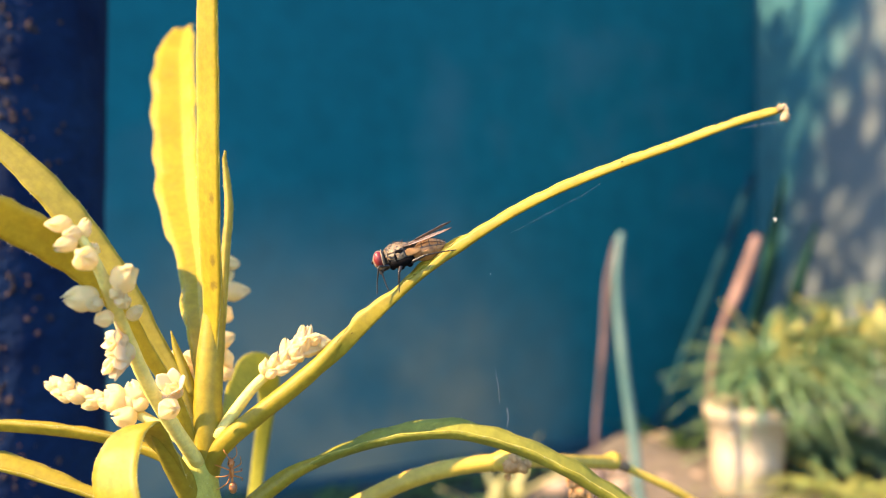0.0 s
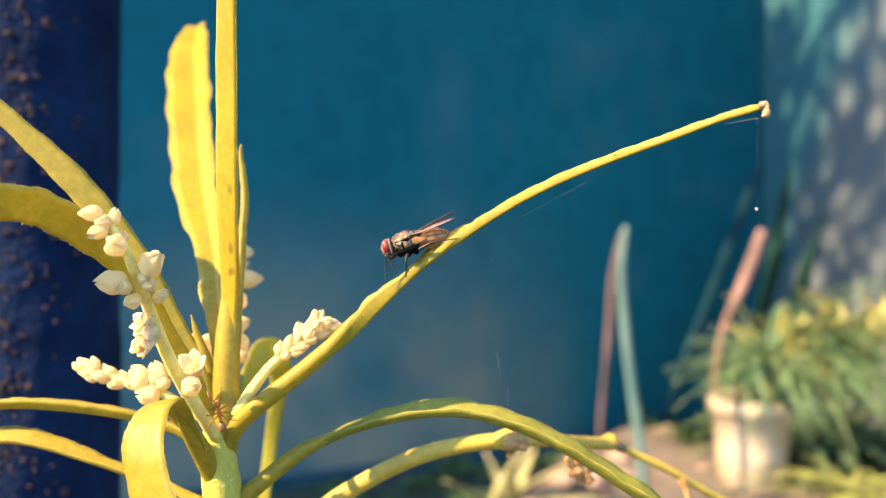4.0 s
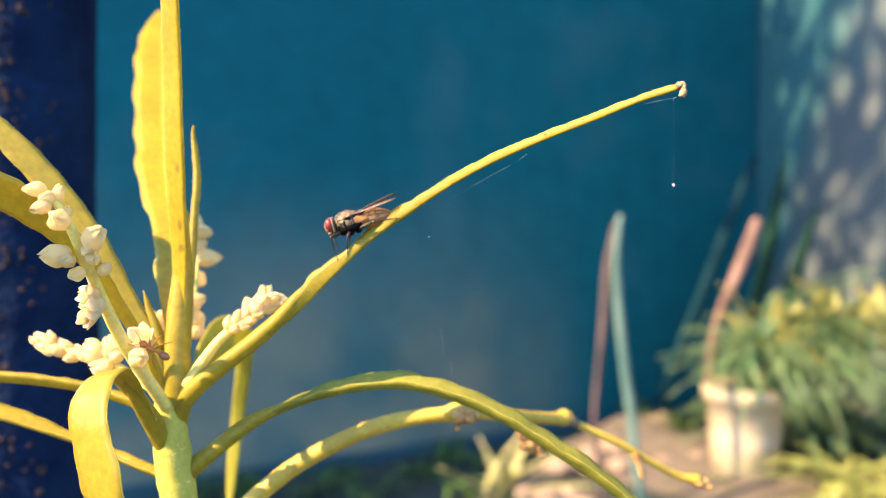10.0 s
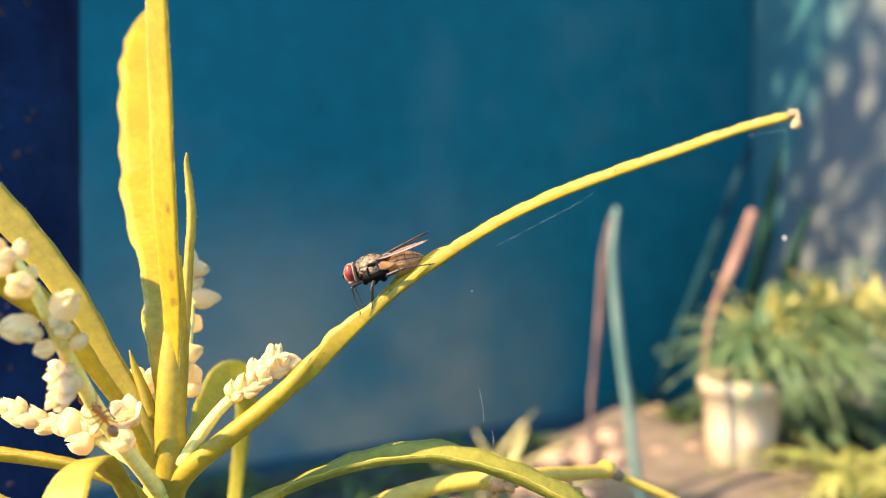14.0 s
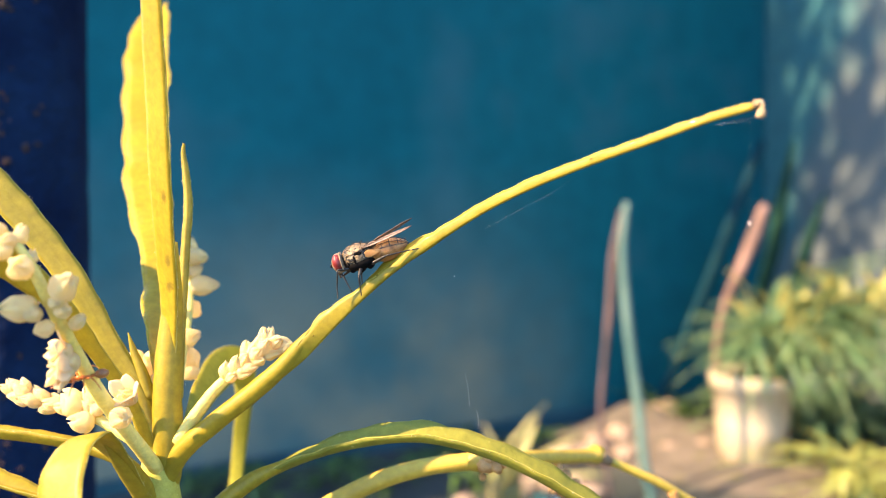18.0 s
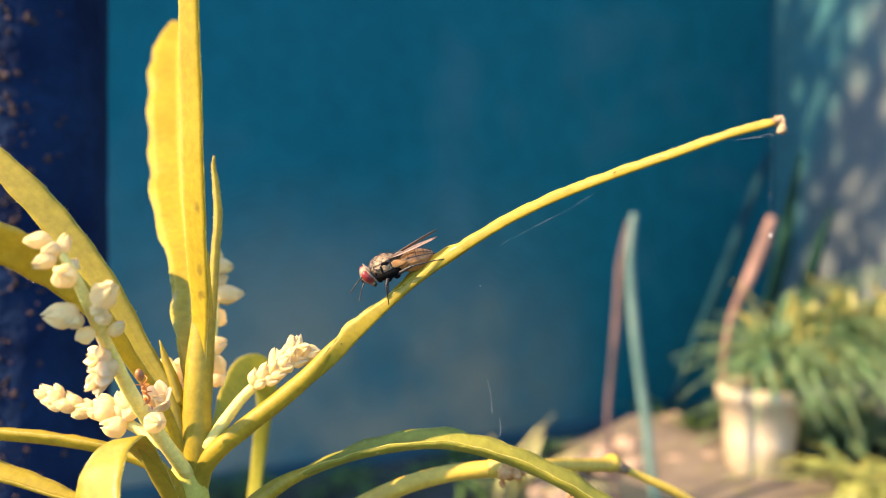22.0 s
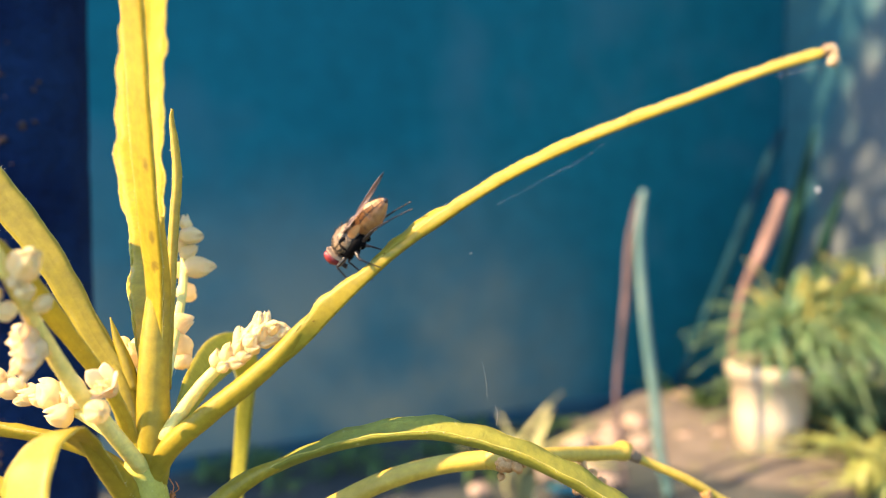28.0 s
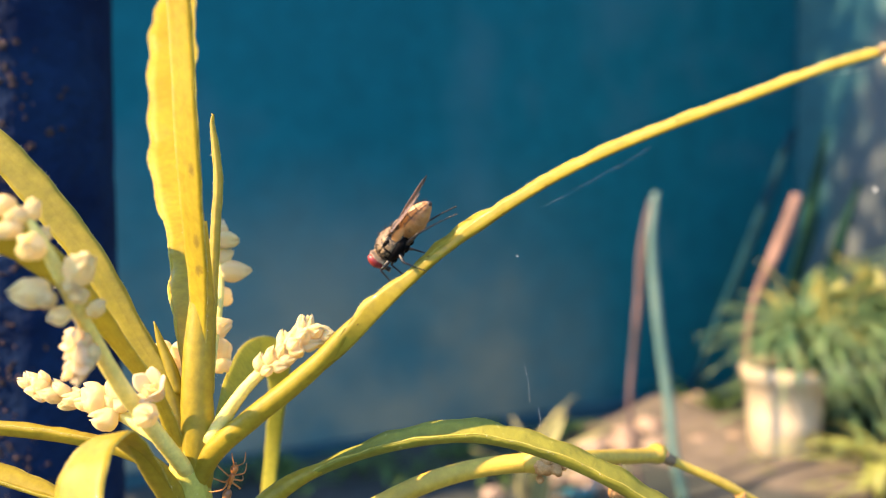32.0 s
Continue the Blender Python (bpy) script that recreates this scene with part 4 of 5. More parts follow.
def spot(on, at, size, tall, slant=0.0, turn=0.0, lean=0.0, material=None, label=""):
    v, f = ball(0.000015, size / 1000, tall / 1000, rows=6, sides=12)
    part("leaf_spot", mesh("leaf_spot", v, f, material or M_SPOT), on, label, m=Matrix.Translation(mm(at) - PLANT) @ pose(0, 0, 0, 0, 0, turn) @ pose(0, 0, 0, lean, 0, 0) @ pose(0, 0, 0, 0, -slant, 0) @ pose(0, 0, 0, 0, 0, 90))


# short brown scars on the long leaf
for p in (((-7.8, 66.4, -7.2), 0.09, 0.05, 40), ((-2.5, 66.2, -2.2), 0.10, 0.05, 38), ((5.9, 63.9, 2.8), 0.16, 0.045, 25), ((10.3, 61.7, 5.4), 0.12, 0.04, 22), ((13.7, 59.4, 6.7), 0.14, 0.04, 20), ((16.6, 57.6, 7.7), 0.10, 0.035, 20)):
    spot(fly_leaf, *p)


# ---- the yellow branch behind ----
branch = thing("yellow_branch", PLANT, "smooth yellow branch with swollen cut nodes", "branch")


def branch_part(name, pts, radii, material, label="", **kw):
    v, f = tube(pts, radii, **kw)
    return part(name, mesh(name, to_world(v, PLANT), f, material), branch, label)


branch_part("branch_shoot", [(-33, 76, -570), (-32.5, 76, -300), (-32, 76, -90), (-28, 76, -48), (-22, 76.4, -37.2), (-16.8, 77.0, -31.8), (-12.5, 78.0, -28.2), (-8.8, 78.6, -26.0), (-3.8, 79.2, -23.7), (1.3, 80.0, -22.5), (5.9, 80.0, -22.0), (7.9, 80.0, -22.0), (8.8, 80.0, -22.2)], [1.6, 1.4, 1.2, 1.1, 1.05, 1.0, 0.98, 0.95, 0.92, 0.88, 0.9, 1.1, 0.75], M_YSTEM, sides=14, n=80)
branch_part("branch_shoot", [(7.8, 80.6, -22.1), (12.1, 86.0, -23.5), (16.9, 92.0, -25.3), (19.9, 95.0, -26.1), (21.1, 96.0, -26.2), (22.0, 96.4, -26.1)], [0.6, 0.75, 0.8, 0.85, 1.15, 0.7], M_YSTEM, sides=14, n=40)
branch_part("branch_shoot", [(21.5, 96.0, -26.5), (24.4, 97.0, -28.0), (29.2, 98.0, -30.4), (33.4, 99.0, -33.0), (37.6, 100.0, -35.3), (40.4, 100.0, -35.8)], [0.6, 0.5, 0.55, 0.5, 0.55, 0.75], M_YSTEM, sides=12, n=40)
branch_part("branch_scar", [(21.6, 95.8, -26.2), (22.1, 96.0, -26.7), (22.9, 96.2, -27.2)], [0.75, 0.7, 0.55], M_BROWN, "dark brown scar", sides=12, n=8)

lump_rng = random.Random(12)


def remains(at, spread, count, size):
    """A knot of dry pinkish flower remains on the branch."""
    for _ in range(count):
        p = mm([c + lump_rng.uniform(-e, e) for c, e in zip(at, spread)]) - PLANT
        q = size * lump_rng.uniform(0.6, 1.2) / 1000
        v, f = ball(q, q * 0.8, q * 0.75, rows=8, sides=10)
        v = [tuple(Vector(c) * (1 + 0.4 * noise.noise(Vector(c) * 1600 + p * 900))) for c in v]
        part("dry_flower", mesh("dry_flower", v, f, M_PINK), branch, "dry pinkish flower remains", m=Matrix.Translation(p) @ pose(0, 0, 0, lump_rng.uniform(0, 180), 0, lump_rng.uniform(0, 180)))


branch_part("branch_node", [(5.2, 79.9, -22.0), (6.4, 79.8, -21.8), (7.4, 79.8, -21.8), (8.4, 80.0, -22.1)], [0.85, 1.22, 1.30, 0.9], M_YSTEM, "swollen branch node", sides=14, n=16, lump=0.02)
remains((7.6, 78.6, -21.6), (1.0, 0.3, 0.7), 9, 0.75)
remains((6.9, 79.2, -23.3), (0.3, 0.3, 0.2), 2, 0.45)
branch_part("flower_twig", [(15.4, 90.2, -25.0), (15.9, 90.1, -26.6), (16.5, 90.0, -28.0)], [0.5, 0.35, 0.2], M_PINK, "short twig of dry flowers", sides=10, n=14, lump=0.1)
remains((16.4, 90.0, -28.0), (1.5, 0.7, 1.3), 18, 0.70)
branch_part("flower_twig", [(31.0, 98.4, -31.6), (31.6, 98.2, -33.2), (31.9, 98.0, -35.0)], [0.7, 0.45, 0.25], M_PINK, "short twig of dry flowers", sides=10, n=14, lump=0.1)
remains((40.6, 99.8, -36.4), (1.2, 0.4, 0.6), 6, 0.6)


# ---- silk threads ----
def thread(name, at, pts, r, label):
    t = thing(name, mm(at), label, "spider thread")
    v, f = tube(pts, [r] * len(pts), sides=5, n=30)
    part("strand", mesh("strand", to_world(v, mm(at)), f, M_SILK), t)
    return t


slack = thread("spider_thread", (12.4, 60.4, 5.2), [(12.4, 60.4, 5.2), (10.9, 60.6, 4.2), (9.0, 61.2, 3.2), (7.0, 61.8, 2.1), (5.5, 62.2, 1.3)], 0.0014, "fine silk thread slung under the long leaf")
hang = thread("hanging_thread", (22.7, 53.0, 8.7), [(22.7, 53.0, 8.7), (22.7, 53.0, 6.2), (22.7, 53.0, 3.9), (22.7, 53.0, 2.0)], 0.0006, "white crumb hanging from the leaf tip on a silk thread")
v, f = join(tube([(-0.14, 0, 0.06), (0.02, 0.02, 0.10), (0.15, 0, 0.07)], [0.03, 0.07, 0.03], sides=6, n=8, lump=0.3), tube([(0.13, 0, 0.08), (0.06, 0.02, -0.05), (0.0, 0, -0.17)], [0.06, 0.06, 0.02], sides=6, n=8, lump=0.3))
part("crumb", mesh("crumb", np.array(v) * 0.00075, f, M_SILK), hang, "white crumb", m=Matrix.Translation(mm((22.7, 53.0, 2.0)) - mm((22.7, 53.0, 8.7))))
thread("web_strand", (21.9, 54.0, 8.9), [(22.9, 53.0, 8.7), (21.9, 53.6, 8.6), (21.0, 54.8, 8.5)], 0.003, "short silk strand at the leaf tip")
thread("stem_thread", (-21.8, 78.0, -6.8), [(-23.3, 84.0, -7.3), (-22.4, 80.0, -9.9), (-20.4, 72.0, -12.5)], 0.003, "fine silk thread beside the flower stalk")

thread("web_wisp", (4.6, 70.0, -12.5), [(4.7, 70.0, -10.9), (5.0, 70.1, -12.4), (5.1, 70.0, -13.9)], 0.0035, "loose wisp of silk over an arching leaf")
thread("web_wisp", (5.8, 70.0, -14.4), [(5.75, 70.0, -14.4), (5.9, 70.0, -15.2), (5.8, 70.0, -16.0)], 0.005, "short silk wisp standing on an arching leaf")
speck = thread("web_speck", (3.8, 62.0, 1.7), [(3.8, 62.4, 1.7), (3.8, 62.4, 0.0), (3.8, 62.4, -2.0)], 0.00004, "tiny pale speck on a hanging thread")
v, f = ball(0.032, 0.03, 0.045, rows=5, sides=7)
part("crumb", mesh("crumb", np.array(v) / 1000, f, M_SILK), speck, m=Matrix.Translation(mm((3.8, 62.4, -2.0)) - mm((3.8, 62.0, 1.7))))


# ---- the fly ----
def fly_leg(body, side, coxa, knee, ankle, foot):
    """A jointed leg: coxa and thigh, shin, foot, in millimetres; its origin lies at the hip."""
    c = np.array(coxa, float)
    k, a, t = (np.array(p, float) - c for p in (knee, ankle, foot))
    v, f = tube([(0, 0, 0), k * 0.5, k], [0.17, 0.15, 0.09], sides=8, n=8)
    leg = part("leg", mesh("thigh", np.array(v) / 1000, f, M_LEG), body, m=Matrix.Translation(c / 1000))
    v, f = tube([k, (k + a) / 2, a], [0.08, 0.07, 0.05], sides=7, n=8)
    bristles = []
    for q in (0.2, 0.4, 0.6, 0.8):
        b = k + (a - k) * q
        bristles.append(tube([b, b + np.array([0.12, 0.10 * side, 0.16])], [0.012, 0.003], sides=4, n=2))
    part("shin", mesh("shin", *scaled(join((v, f), *bristles)), M_LEG), leg)
    joints = []
    for q in range(4):
        p0, p1 = a + (t - a) * q / 4, a + (t - a) * (q + 0.9) / 4
        joints.append(tube([p0, (p0 + p1) / 2, p1], [0.045, 0.058, 0.045], sides=6, n=4))
    claw = tube([t, t + np.array([0.05, 0, -0.06])], [0.05, 0.02], sides=5, n=3)
    part("foot", mesh("foot", *scaled(join(*joints, claw)), M_LEG), leg)
    return leg


def scaled(vf, s=0.001):
    return np.array(vf[0], float) * s, vf[1]


def make_fly():
    fly = thing("house_fly", (0, 0, 0), "grey-striped house fly with red eyes on a leaf", "fly")
    # thorax, humped, with a shield behind
    TX, TY, TZ = 1.50, 1.16, 1.12
    hump = lambda u: 1 + 0.06 * u - 0.05 * u * u
    v, f = ball(TX, TY, TZ, (0.5, 0, 0.02), rows=20, sides=28, bend=hump)
    thorax = part("thorax", mesh("thorax", *scaled((v, f)), M_THORAX), fly, "thorax with pale and black stripes")
    part("scutellum", mesh("scutellum", *scaled(ball(0.52, 0.62, 0.30, (-0.88, 0, 0.62))), M_THORAX), thorax)
    rng = random.Random(2)
    hairs = []
    for _ in range(110):
        a, b = rng.uniform(-1.3, 1.3), rng.uniform(-1.0, 1.45)
        n = Vector((b * 0.2, math.sin(a), math.cos(a))).normalized()
        g = math.sqrt(max(0.05, 1 - (b * 0.66) ** 2))
        p = Vector((0.5 + b * 0.98, TY * 0.97 * math.sin(a) * g, TZ * 0.97 * math.cos(a) * g))
        hairs.append(tube([p, p + n * rng.uniform(0.18, 0.36) + Vector((-0.2, 0, 0))], [0.022, 0.005], sides=4, n=2))
    part("bristles", mesh("bristles", *scaled(join(*hairs)), M_LEG), thorax)
    # dusted plates on the flanks, raised, with black gaps between
    for s in (1, -1):
        for k, (a0, a1, w0, w1) in enumerate(((0.10, 0.27, 0.28, 0.48), (0.28, 0.46, 0.30, 0.41), (0.26, 0.43, 0.44, 0.60), (0.48, 0.66, 0.26, 0.38), (0.47, 0.62, 0.43, 0.60), (0.18, 0.40, 0.17, 0.24), (0.44, 0.62, 0.14, 0.21), (0.68, 0.84, 0.30, 0.54), (0.16, 0.42, 0.045, 0.105), (0.46, 0.70, 0.04, 0.09))):
            verts, faces = [], []
            for i in range(9):
                for j in range(9):
                    u, q = i / 8, j / 8
                    a = math.pi * (a0 + (a1 - a0) * (u + 0.20 * noise.noise(Vector((q * 4, k, s)))))
                    w = math.pi * (w0 + (w1 - w0) * (q + 0.32 * noise.noise(Vector((u * 4, k + 9, s)))))
                    rim = min(i, 8 - i, j, 8 - j)
                    g = math.sin(a) * hump(math.cos(a)) * (0.985 if rim == 0 else 1.03)
                    verts.append((0.5 + TX * math.cos(a), TY * g * math.sin(w) * s, 0.02 + TZ * g * math.cos(w)))
            faces = [(i * 9 + j, (i + 1) * 9 + j, (i + 1) * 9 + j + 1, i * 9 + j + 1) for i in range(8) for j in range(8)]
            part("side_plate", mesh("side_plate", *scaled((verts, faces)), M_PLATE), thorax, "pale dusted side plate")
    # abdomen, deep and blunt, of overlapping rings
    AX, AY, AZ, AC = 1.78, 0.90, 0.90, (-1.98, 0, -0.12)
    taper = lambda u: 1.03 - 0.05 * u * u + (0.24 * u if u < 0 else -0.10 * u) + 0.05 * ((2.6 - 2.6 * u) % 1.0)
    abdomen = part("abdomen", mesh("abdomen", *scaled(ball(AX, AY, AZ, AC, rows=52, sides=34, bend=taper)), M_ABDOMEN), fly, "translucent orange abdomen")
    for u in (0.62, 0.23, -0.15, -0.54):
        a = math.acos(u)
        ring = []
        for k in range(25):
            w = math.pi * (-0.43 + 0.86 * k / 24)
            g = math.sin(a) * taper(u) * 1.0
            ring.append((AC[0] + AX * u, AY * g * math.sin(w), AC[2] + AZ * g * math.cos(w)))
        part("seam", mesh("seam", *scaled(tube(ring, [0.050] * 25, sides=5, n=40, lump=0.5, seed=k)), M_VEIN), abdomen, "dark seam between the rings")
    for w in (-1.27, -0.83, 0.0, 0.83, 1.27):
        line = []
        for k in range(21):
            a = math.pi * (0.18 + 0.70 * k / 20)
            g = math.sin(a) * taper(math.cos(a)) * 1.005
            line.append((AC[0] + AX * math.cos(a), AY * g * math.sin(w), AC[2] + AZ * g * math.cos(w)))
        part("seam", mesh("seam", *scaled(tube(line, [0.036] * 21, sides=5, n=40, lump=0.5, seed=7)), M_VEIN), abdomen, "dark seam between the rings")
    # mottled plates over the back and flanks, two to a ring with a dark line between, each overlapping the next
    for k in range(4):
        a0, a1 = math.pi * (0.20 + 0.18 * k), math.pi * (0.20 + 0.18 * (k + 1.10))
        for w0, w1 in ((-1.25, -0.86), (-0.80, -0.03), (0.03, 0.80), (0.86, 1.25)):
            verts, faces = [], []
            for i in range(7):
                a = a0 + (a1 - a0) * i / 6
                g = math.sin(a) * taper(math.cos(a)) * (1.012 + 0.018 * i / 6)
                for j in range(8):
                    w = w0 + (w1 - w0) * j / 7
                    e = g * (0.985 if j in (0, 7) else 1.0)
                    verts.append((AC[0] + AX * math.cos(a), AY * e * math.sin(w), AC[2] + AZ * e * math.cos(w)))
            faces = [(i * 8 + j, (i + 1) * 8 + j, (i + 1) * 8 + j + 1, i * 8 + j + 1) for i in range(6) for j in range(7)]
            part("back_plate", mesh("back_plate", *scaled((verts, faces)), M_BACK if abs(w0 + w1) < 1.5 else M_ABDOMEN), abdomen, "mottled brown back plate" if abs(w0 + w1) < 1.5 else "orange flank plate")
    part("tail", mesh("tail", *scaled(ball(0.26, 0.26, 0.22, (-3.62, 0, -0.16))), M_LEG), abdomen)
    hairs = []
    for _ in range(130):
        a, q = rng.uniform(-1.5, 1.5), rng.uniform(-0.95, 0.4)
        g = math.sqrt(1 - q * q)
        p = Vector((AC[0] + AX * 0.98 * q, AY * 0.97 * g * math.sin(a), AC[2] + AZ * 0.97 * g * math.cos(a)))
        n = Vector((q * 0.5 - 0.5, math.sin(a), math.cos(a))).normalized()
        hairs.append(tube([p, p + n * rng.uniform(0.15, 0.28)], [0.015, 0.003], sides=4, n=2))
    part("hairs", mesh("hairs", *scaled(join(*hairs)), M_LEG), abdomen)
    # head
    head = part("head", mesh("head", *scaled(ball(0.60, 0.94, 0.84, (2.20, 0, -0.02))), M_FACE), fly, "pale grey face")
    for s in (1, -1):
        part("eye", mesh("eye", *scaled(ball(0.42, 0.42, 0.68, (2.24, 0.68 * s, 0.08), rows=14, sides=20)), M_EYE), head, "dark red compound eye")
        part("eye_rim", mesh("eye_rim", *scaled(ball(0.12, 0.56, 0.84, (1.92, 0.54 * s, 0.03))), M_FACE), head)
        part("cheek", mesh("cheek", *scaled(ball(0.26, 0.30, 0.20, (2.30, 0.50 * s, -0.66))), M_FACE), head)
        part("antenna", mesh("antenna", *scaled(tube([(2.66, 0.14 * s, 0.12), (2.86, 0.16 * s, -0.02), (2.89, 0.17 * s, -0.22)], [0.07, 0.09, 0.05], sides=7, n=8)), M_LEG), head)
    for sp in (1, -1):
        part("underside", mesh("underside", *scaled(ball(1.18, 0.66, 0.52, (0.42, 0.47 * sp, -0.56))), M_UNDER), thorax, "black underside")
    for s in (1, -1):
        for x, y, z, r in ((1.2, 0.50, -0.84, 0.28), (0.5, 0.66, -0.94, 0.32), (-0.25, 0.60, -0.90, 0.30), (0.85, 0.86, -0.56, 0.24), (0.1, 0.92, -0.56, 0.24)):
            part("hip", mesh("hip", *scaled(ball(r, r * 0.8, r * 1.1, (x, y * s, z), rows=8, sides=10)), M_UNDER), thorax)
    for s in (1, -1):
        for gap in (ball(0.34, 0.07, 0.17, (0.42, 1.13 * s, 0.30)), ball(0.12, 0.10, 0.46, (1.36, 0.86 * s, -0.05)), ball(0.10, 0.07, 0.34, (0.80, 1.13 * s, -0.12))):
            part("side_gap", mesh("side_gap", *scaled(gap), M_UNDER), thorax, "black gap between the side plates")
    part("neck", mesh("neck", *scaled(ball(0.4, 0.5, 0.5, (1.72, 0, -0.02))), M_LEG), head)
    part("mouthpart", mesh("mouthpart", *scaled(tube([(2.3, 0, -0.6), (2.35, 0, -0.95), (2.28, 0, -1.2)], [0.24, 0.17, 0.2], sides=9, n=8)), M_LEG), head)
    wings = []
    # wings, laid back flat over the abdomen with raised tips
    for s in (1, -1):
        root, tip = np.array([0.0, 0.86 * s, 0.62]), np.array([-4.40 if s > 0 else -4.60, 0.98 * s, 1.20 if s > 0 else 1.80])
        pts = [root, root + (tip - root) * 0.25, root + (tip - root) * 0.55, root + (tip - root) * 0.85, tip]
        inner, outer = np.array([0.0, -0.97 * s, 0.16]), np.array([0.0, 0.95 * s, -0.30])
        v, f = blade(pts, inner, outer, [0.15, 0.56, 0.70, 0.50, 0.05], [0.1, 0.34, 0.38, 0.25, 0.05], thick=0.02, n=24, wave=0.02)
        wing = part("wing", mesh("wing", *scaled((v, f)), M_WING), fly, "clear smoky wing with brown veins")
        wings.append((wing, Matrix.Translation(Vector(root) / 1000), s))
        veins = [tube(pts, [0.05, 0.045, 0.04, 0.03, 0.02], sides=5, n=14)]
        for w in (0.5, -0.35, 0.85, -0.95):
            e = inner if w > 0 else outer
            q = [np.array(p) + e * abs(w) * g for p, g in zip(pts, (0.08, 0.42, 0.50, 0.36, 0.04))]
            veins.append(tube(q, [0.028] * 5, sides=4, n=12))
        part("veins", mesh("veins", *scaled(join(*veins)), M_VEIN), wing)
        for sx, sz, zz, xx in ((0.72, 0.30, 0.05, -0.72),):
            part("calypter", mesh("calypter", *scaled(ball(sx, 0.05, sz, (xx, 0.99 * s, zz), bend=lambda u: 1 + 0.35 * u)), M_SCALE), fly, "pale orange wing scale")
    legs = {}
    for s, tag in ((1, "near"), (-1, "far")):
        legs["fore_" + tag] = fly_leg(fly, s, (1.25, 0.5 * s, -0.7), (2.25, 0.95 * s, -1.25), (1.85, 0.75 * s, -2.50), (1.45, 0.70 * s, -3.40))
        legs["mid_" + tag] = fly_leg(fly, s, (0.5, 0.7 * s, -0.85), (0.85, 1.35 * s, -1.45), (1.08, 1.10 * s, -2.45), (1.2, 0.92 * s, -3.0))
        legs["hind_" + tag] = fly_leg(fly, s, (-0.30, 0.60 * s, -0.85), (-1.70, 1.30 * s, -0.52), (-3.45, 1.15 * s, -0.62), (-4.85, 0.95 * s, -0.80))
    return fly, legs, head, wings


fly, fly_legs, fly_head, fly_wings = make_fly()


def fly_pose(eye, tail, roll=0.0):
    """From the places of its near eye and of its tail, millimetres from the first eye."""
    eye, tail = Vector(eye), Vector(tail)
    fwd = (eye - tail).normalized()
    up = Vector((0, 0, 1))
    up = (up - up.dot(fwd) * fwd).normalized()
    left = up.cross(fwd)
    m = Matrix((fwd, left, up)).transposed().to_4x4() @ pose(0, 0, 0, roll, 0, 0)
    centre = (eye + tail) / 2 - (m @ Vector((-0.62, 0.30, 0.0)))
    m.translation = mm(centre)
    return m


# ---- the ant ----
def make_ant():
    ant = thing("ant", (0, 0, 0), "small orange-brown ant climbing the plant", "ant")
    part("thorax", mesh("thorax", *scaled(ball(0.55, 0.20, 0.21, (0.15, 0, 0), bend=lambda u: 1 + 0.25 * u)), M_ANT), ant)
    part("petiole", mesh("petiole", *scaled(ball(0.22, 0.11, 0.14, (-0.52, 0, -0.02))), M_ANT), ant)
    part("gaster", mesh("gaster", *scaled(ball(0.52, 0.36, 0.36, (-1.12, 0, 0.02))), M_ANTDARK), ant, "dark brown gaster")
    head = part("head", mesh("head", *scaled(ball(0.38, 0.32, 0.28, (0.98, 0, 0.0))), M_ANT), ant)
    for s in (1, -1):
        part("eye", mesh("eye", *scaled(ball(0.09, 0.05, 0.09, (1.05, 0.28 * s, 0.08))), M_LEG), head)
        part("antenna", mesh("antenna", *scaled(tube([(1.28, 0.12 * s, 0.05), (1.65, 0.45 * s, 0.30), (2.1, 0.60 * s, 0.10), (2.35, 0.62 * s, -0.05)], [0.05, 0.04, 0.045, 0.03], sides=6, n=12)), M_ANT), head)
        part("jaw", mesh("jaw", *scaled(tube([(1.28, 0.14 * s, -0.08), (1.45, 0.10 * s, -0.12), (1.50, 0.0, -0.12)], [0.06, 0.05, 0.02], sides=5, n=6)), M_ANTDARK), head)
        for x, dx in ((0.45, 0.75), (0.15, 0.0), (-0.1, -0.85)):
            pts = [(x, 0.15 * s, -0.1), (x + dx * 0.4, 0.75 * s, 0.30), (x + dx * 0.8, 1.15 * s, -0.10), (x + dx, 1.35 * s, -0.45)]
            part("leg", mesh("leg", *scaled(tube(pts, [0.07, 0.06, 0.045, 0.03], sides=6, n=14)), M_ANT), ant)
    return ant


ant = make_ant()


def ant_pose(head, tail, out):
    """From the places of head and gaster, and the way that its back faces."""
    head, tail = Vector(head), Vector(tail)
    fwd = (head - tail).normalized()
    up = Vector(out)
    up = (up - up.dot(fwd) * fwd).normalized()
    m = Matrix((fwd, up.cross(fwd), up)).transposed().to_4x4()
    m.translation = mm((head + tail) / 2 + up * 0.45)
    return m


# ---- the yard: things out of focus ----
def strap(length, width, rise, droop, n=14):
    """A strap leaf that leaves upright along x and arches over."""
    pts = []
    for k in range(6):
        u = k / 5
        pts.append((length * (0.25 * u + 0.75 * u * u) * math.cos(rise * (1 - u)), 0, length * (math.sin(rise) * u - droop * u * u)))
    w = [width * g for g in (0.5, 0.9, 1.0, 0.85, 0.55, 0.05)]
    return blade(pts, (0, -1, 0.25), (0, 1, 0.25), w, w, thick=0.0012, n=n, wave=0.002, waves=3)


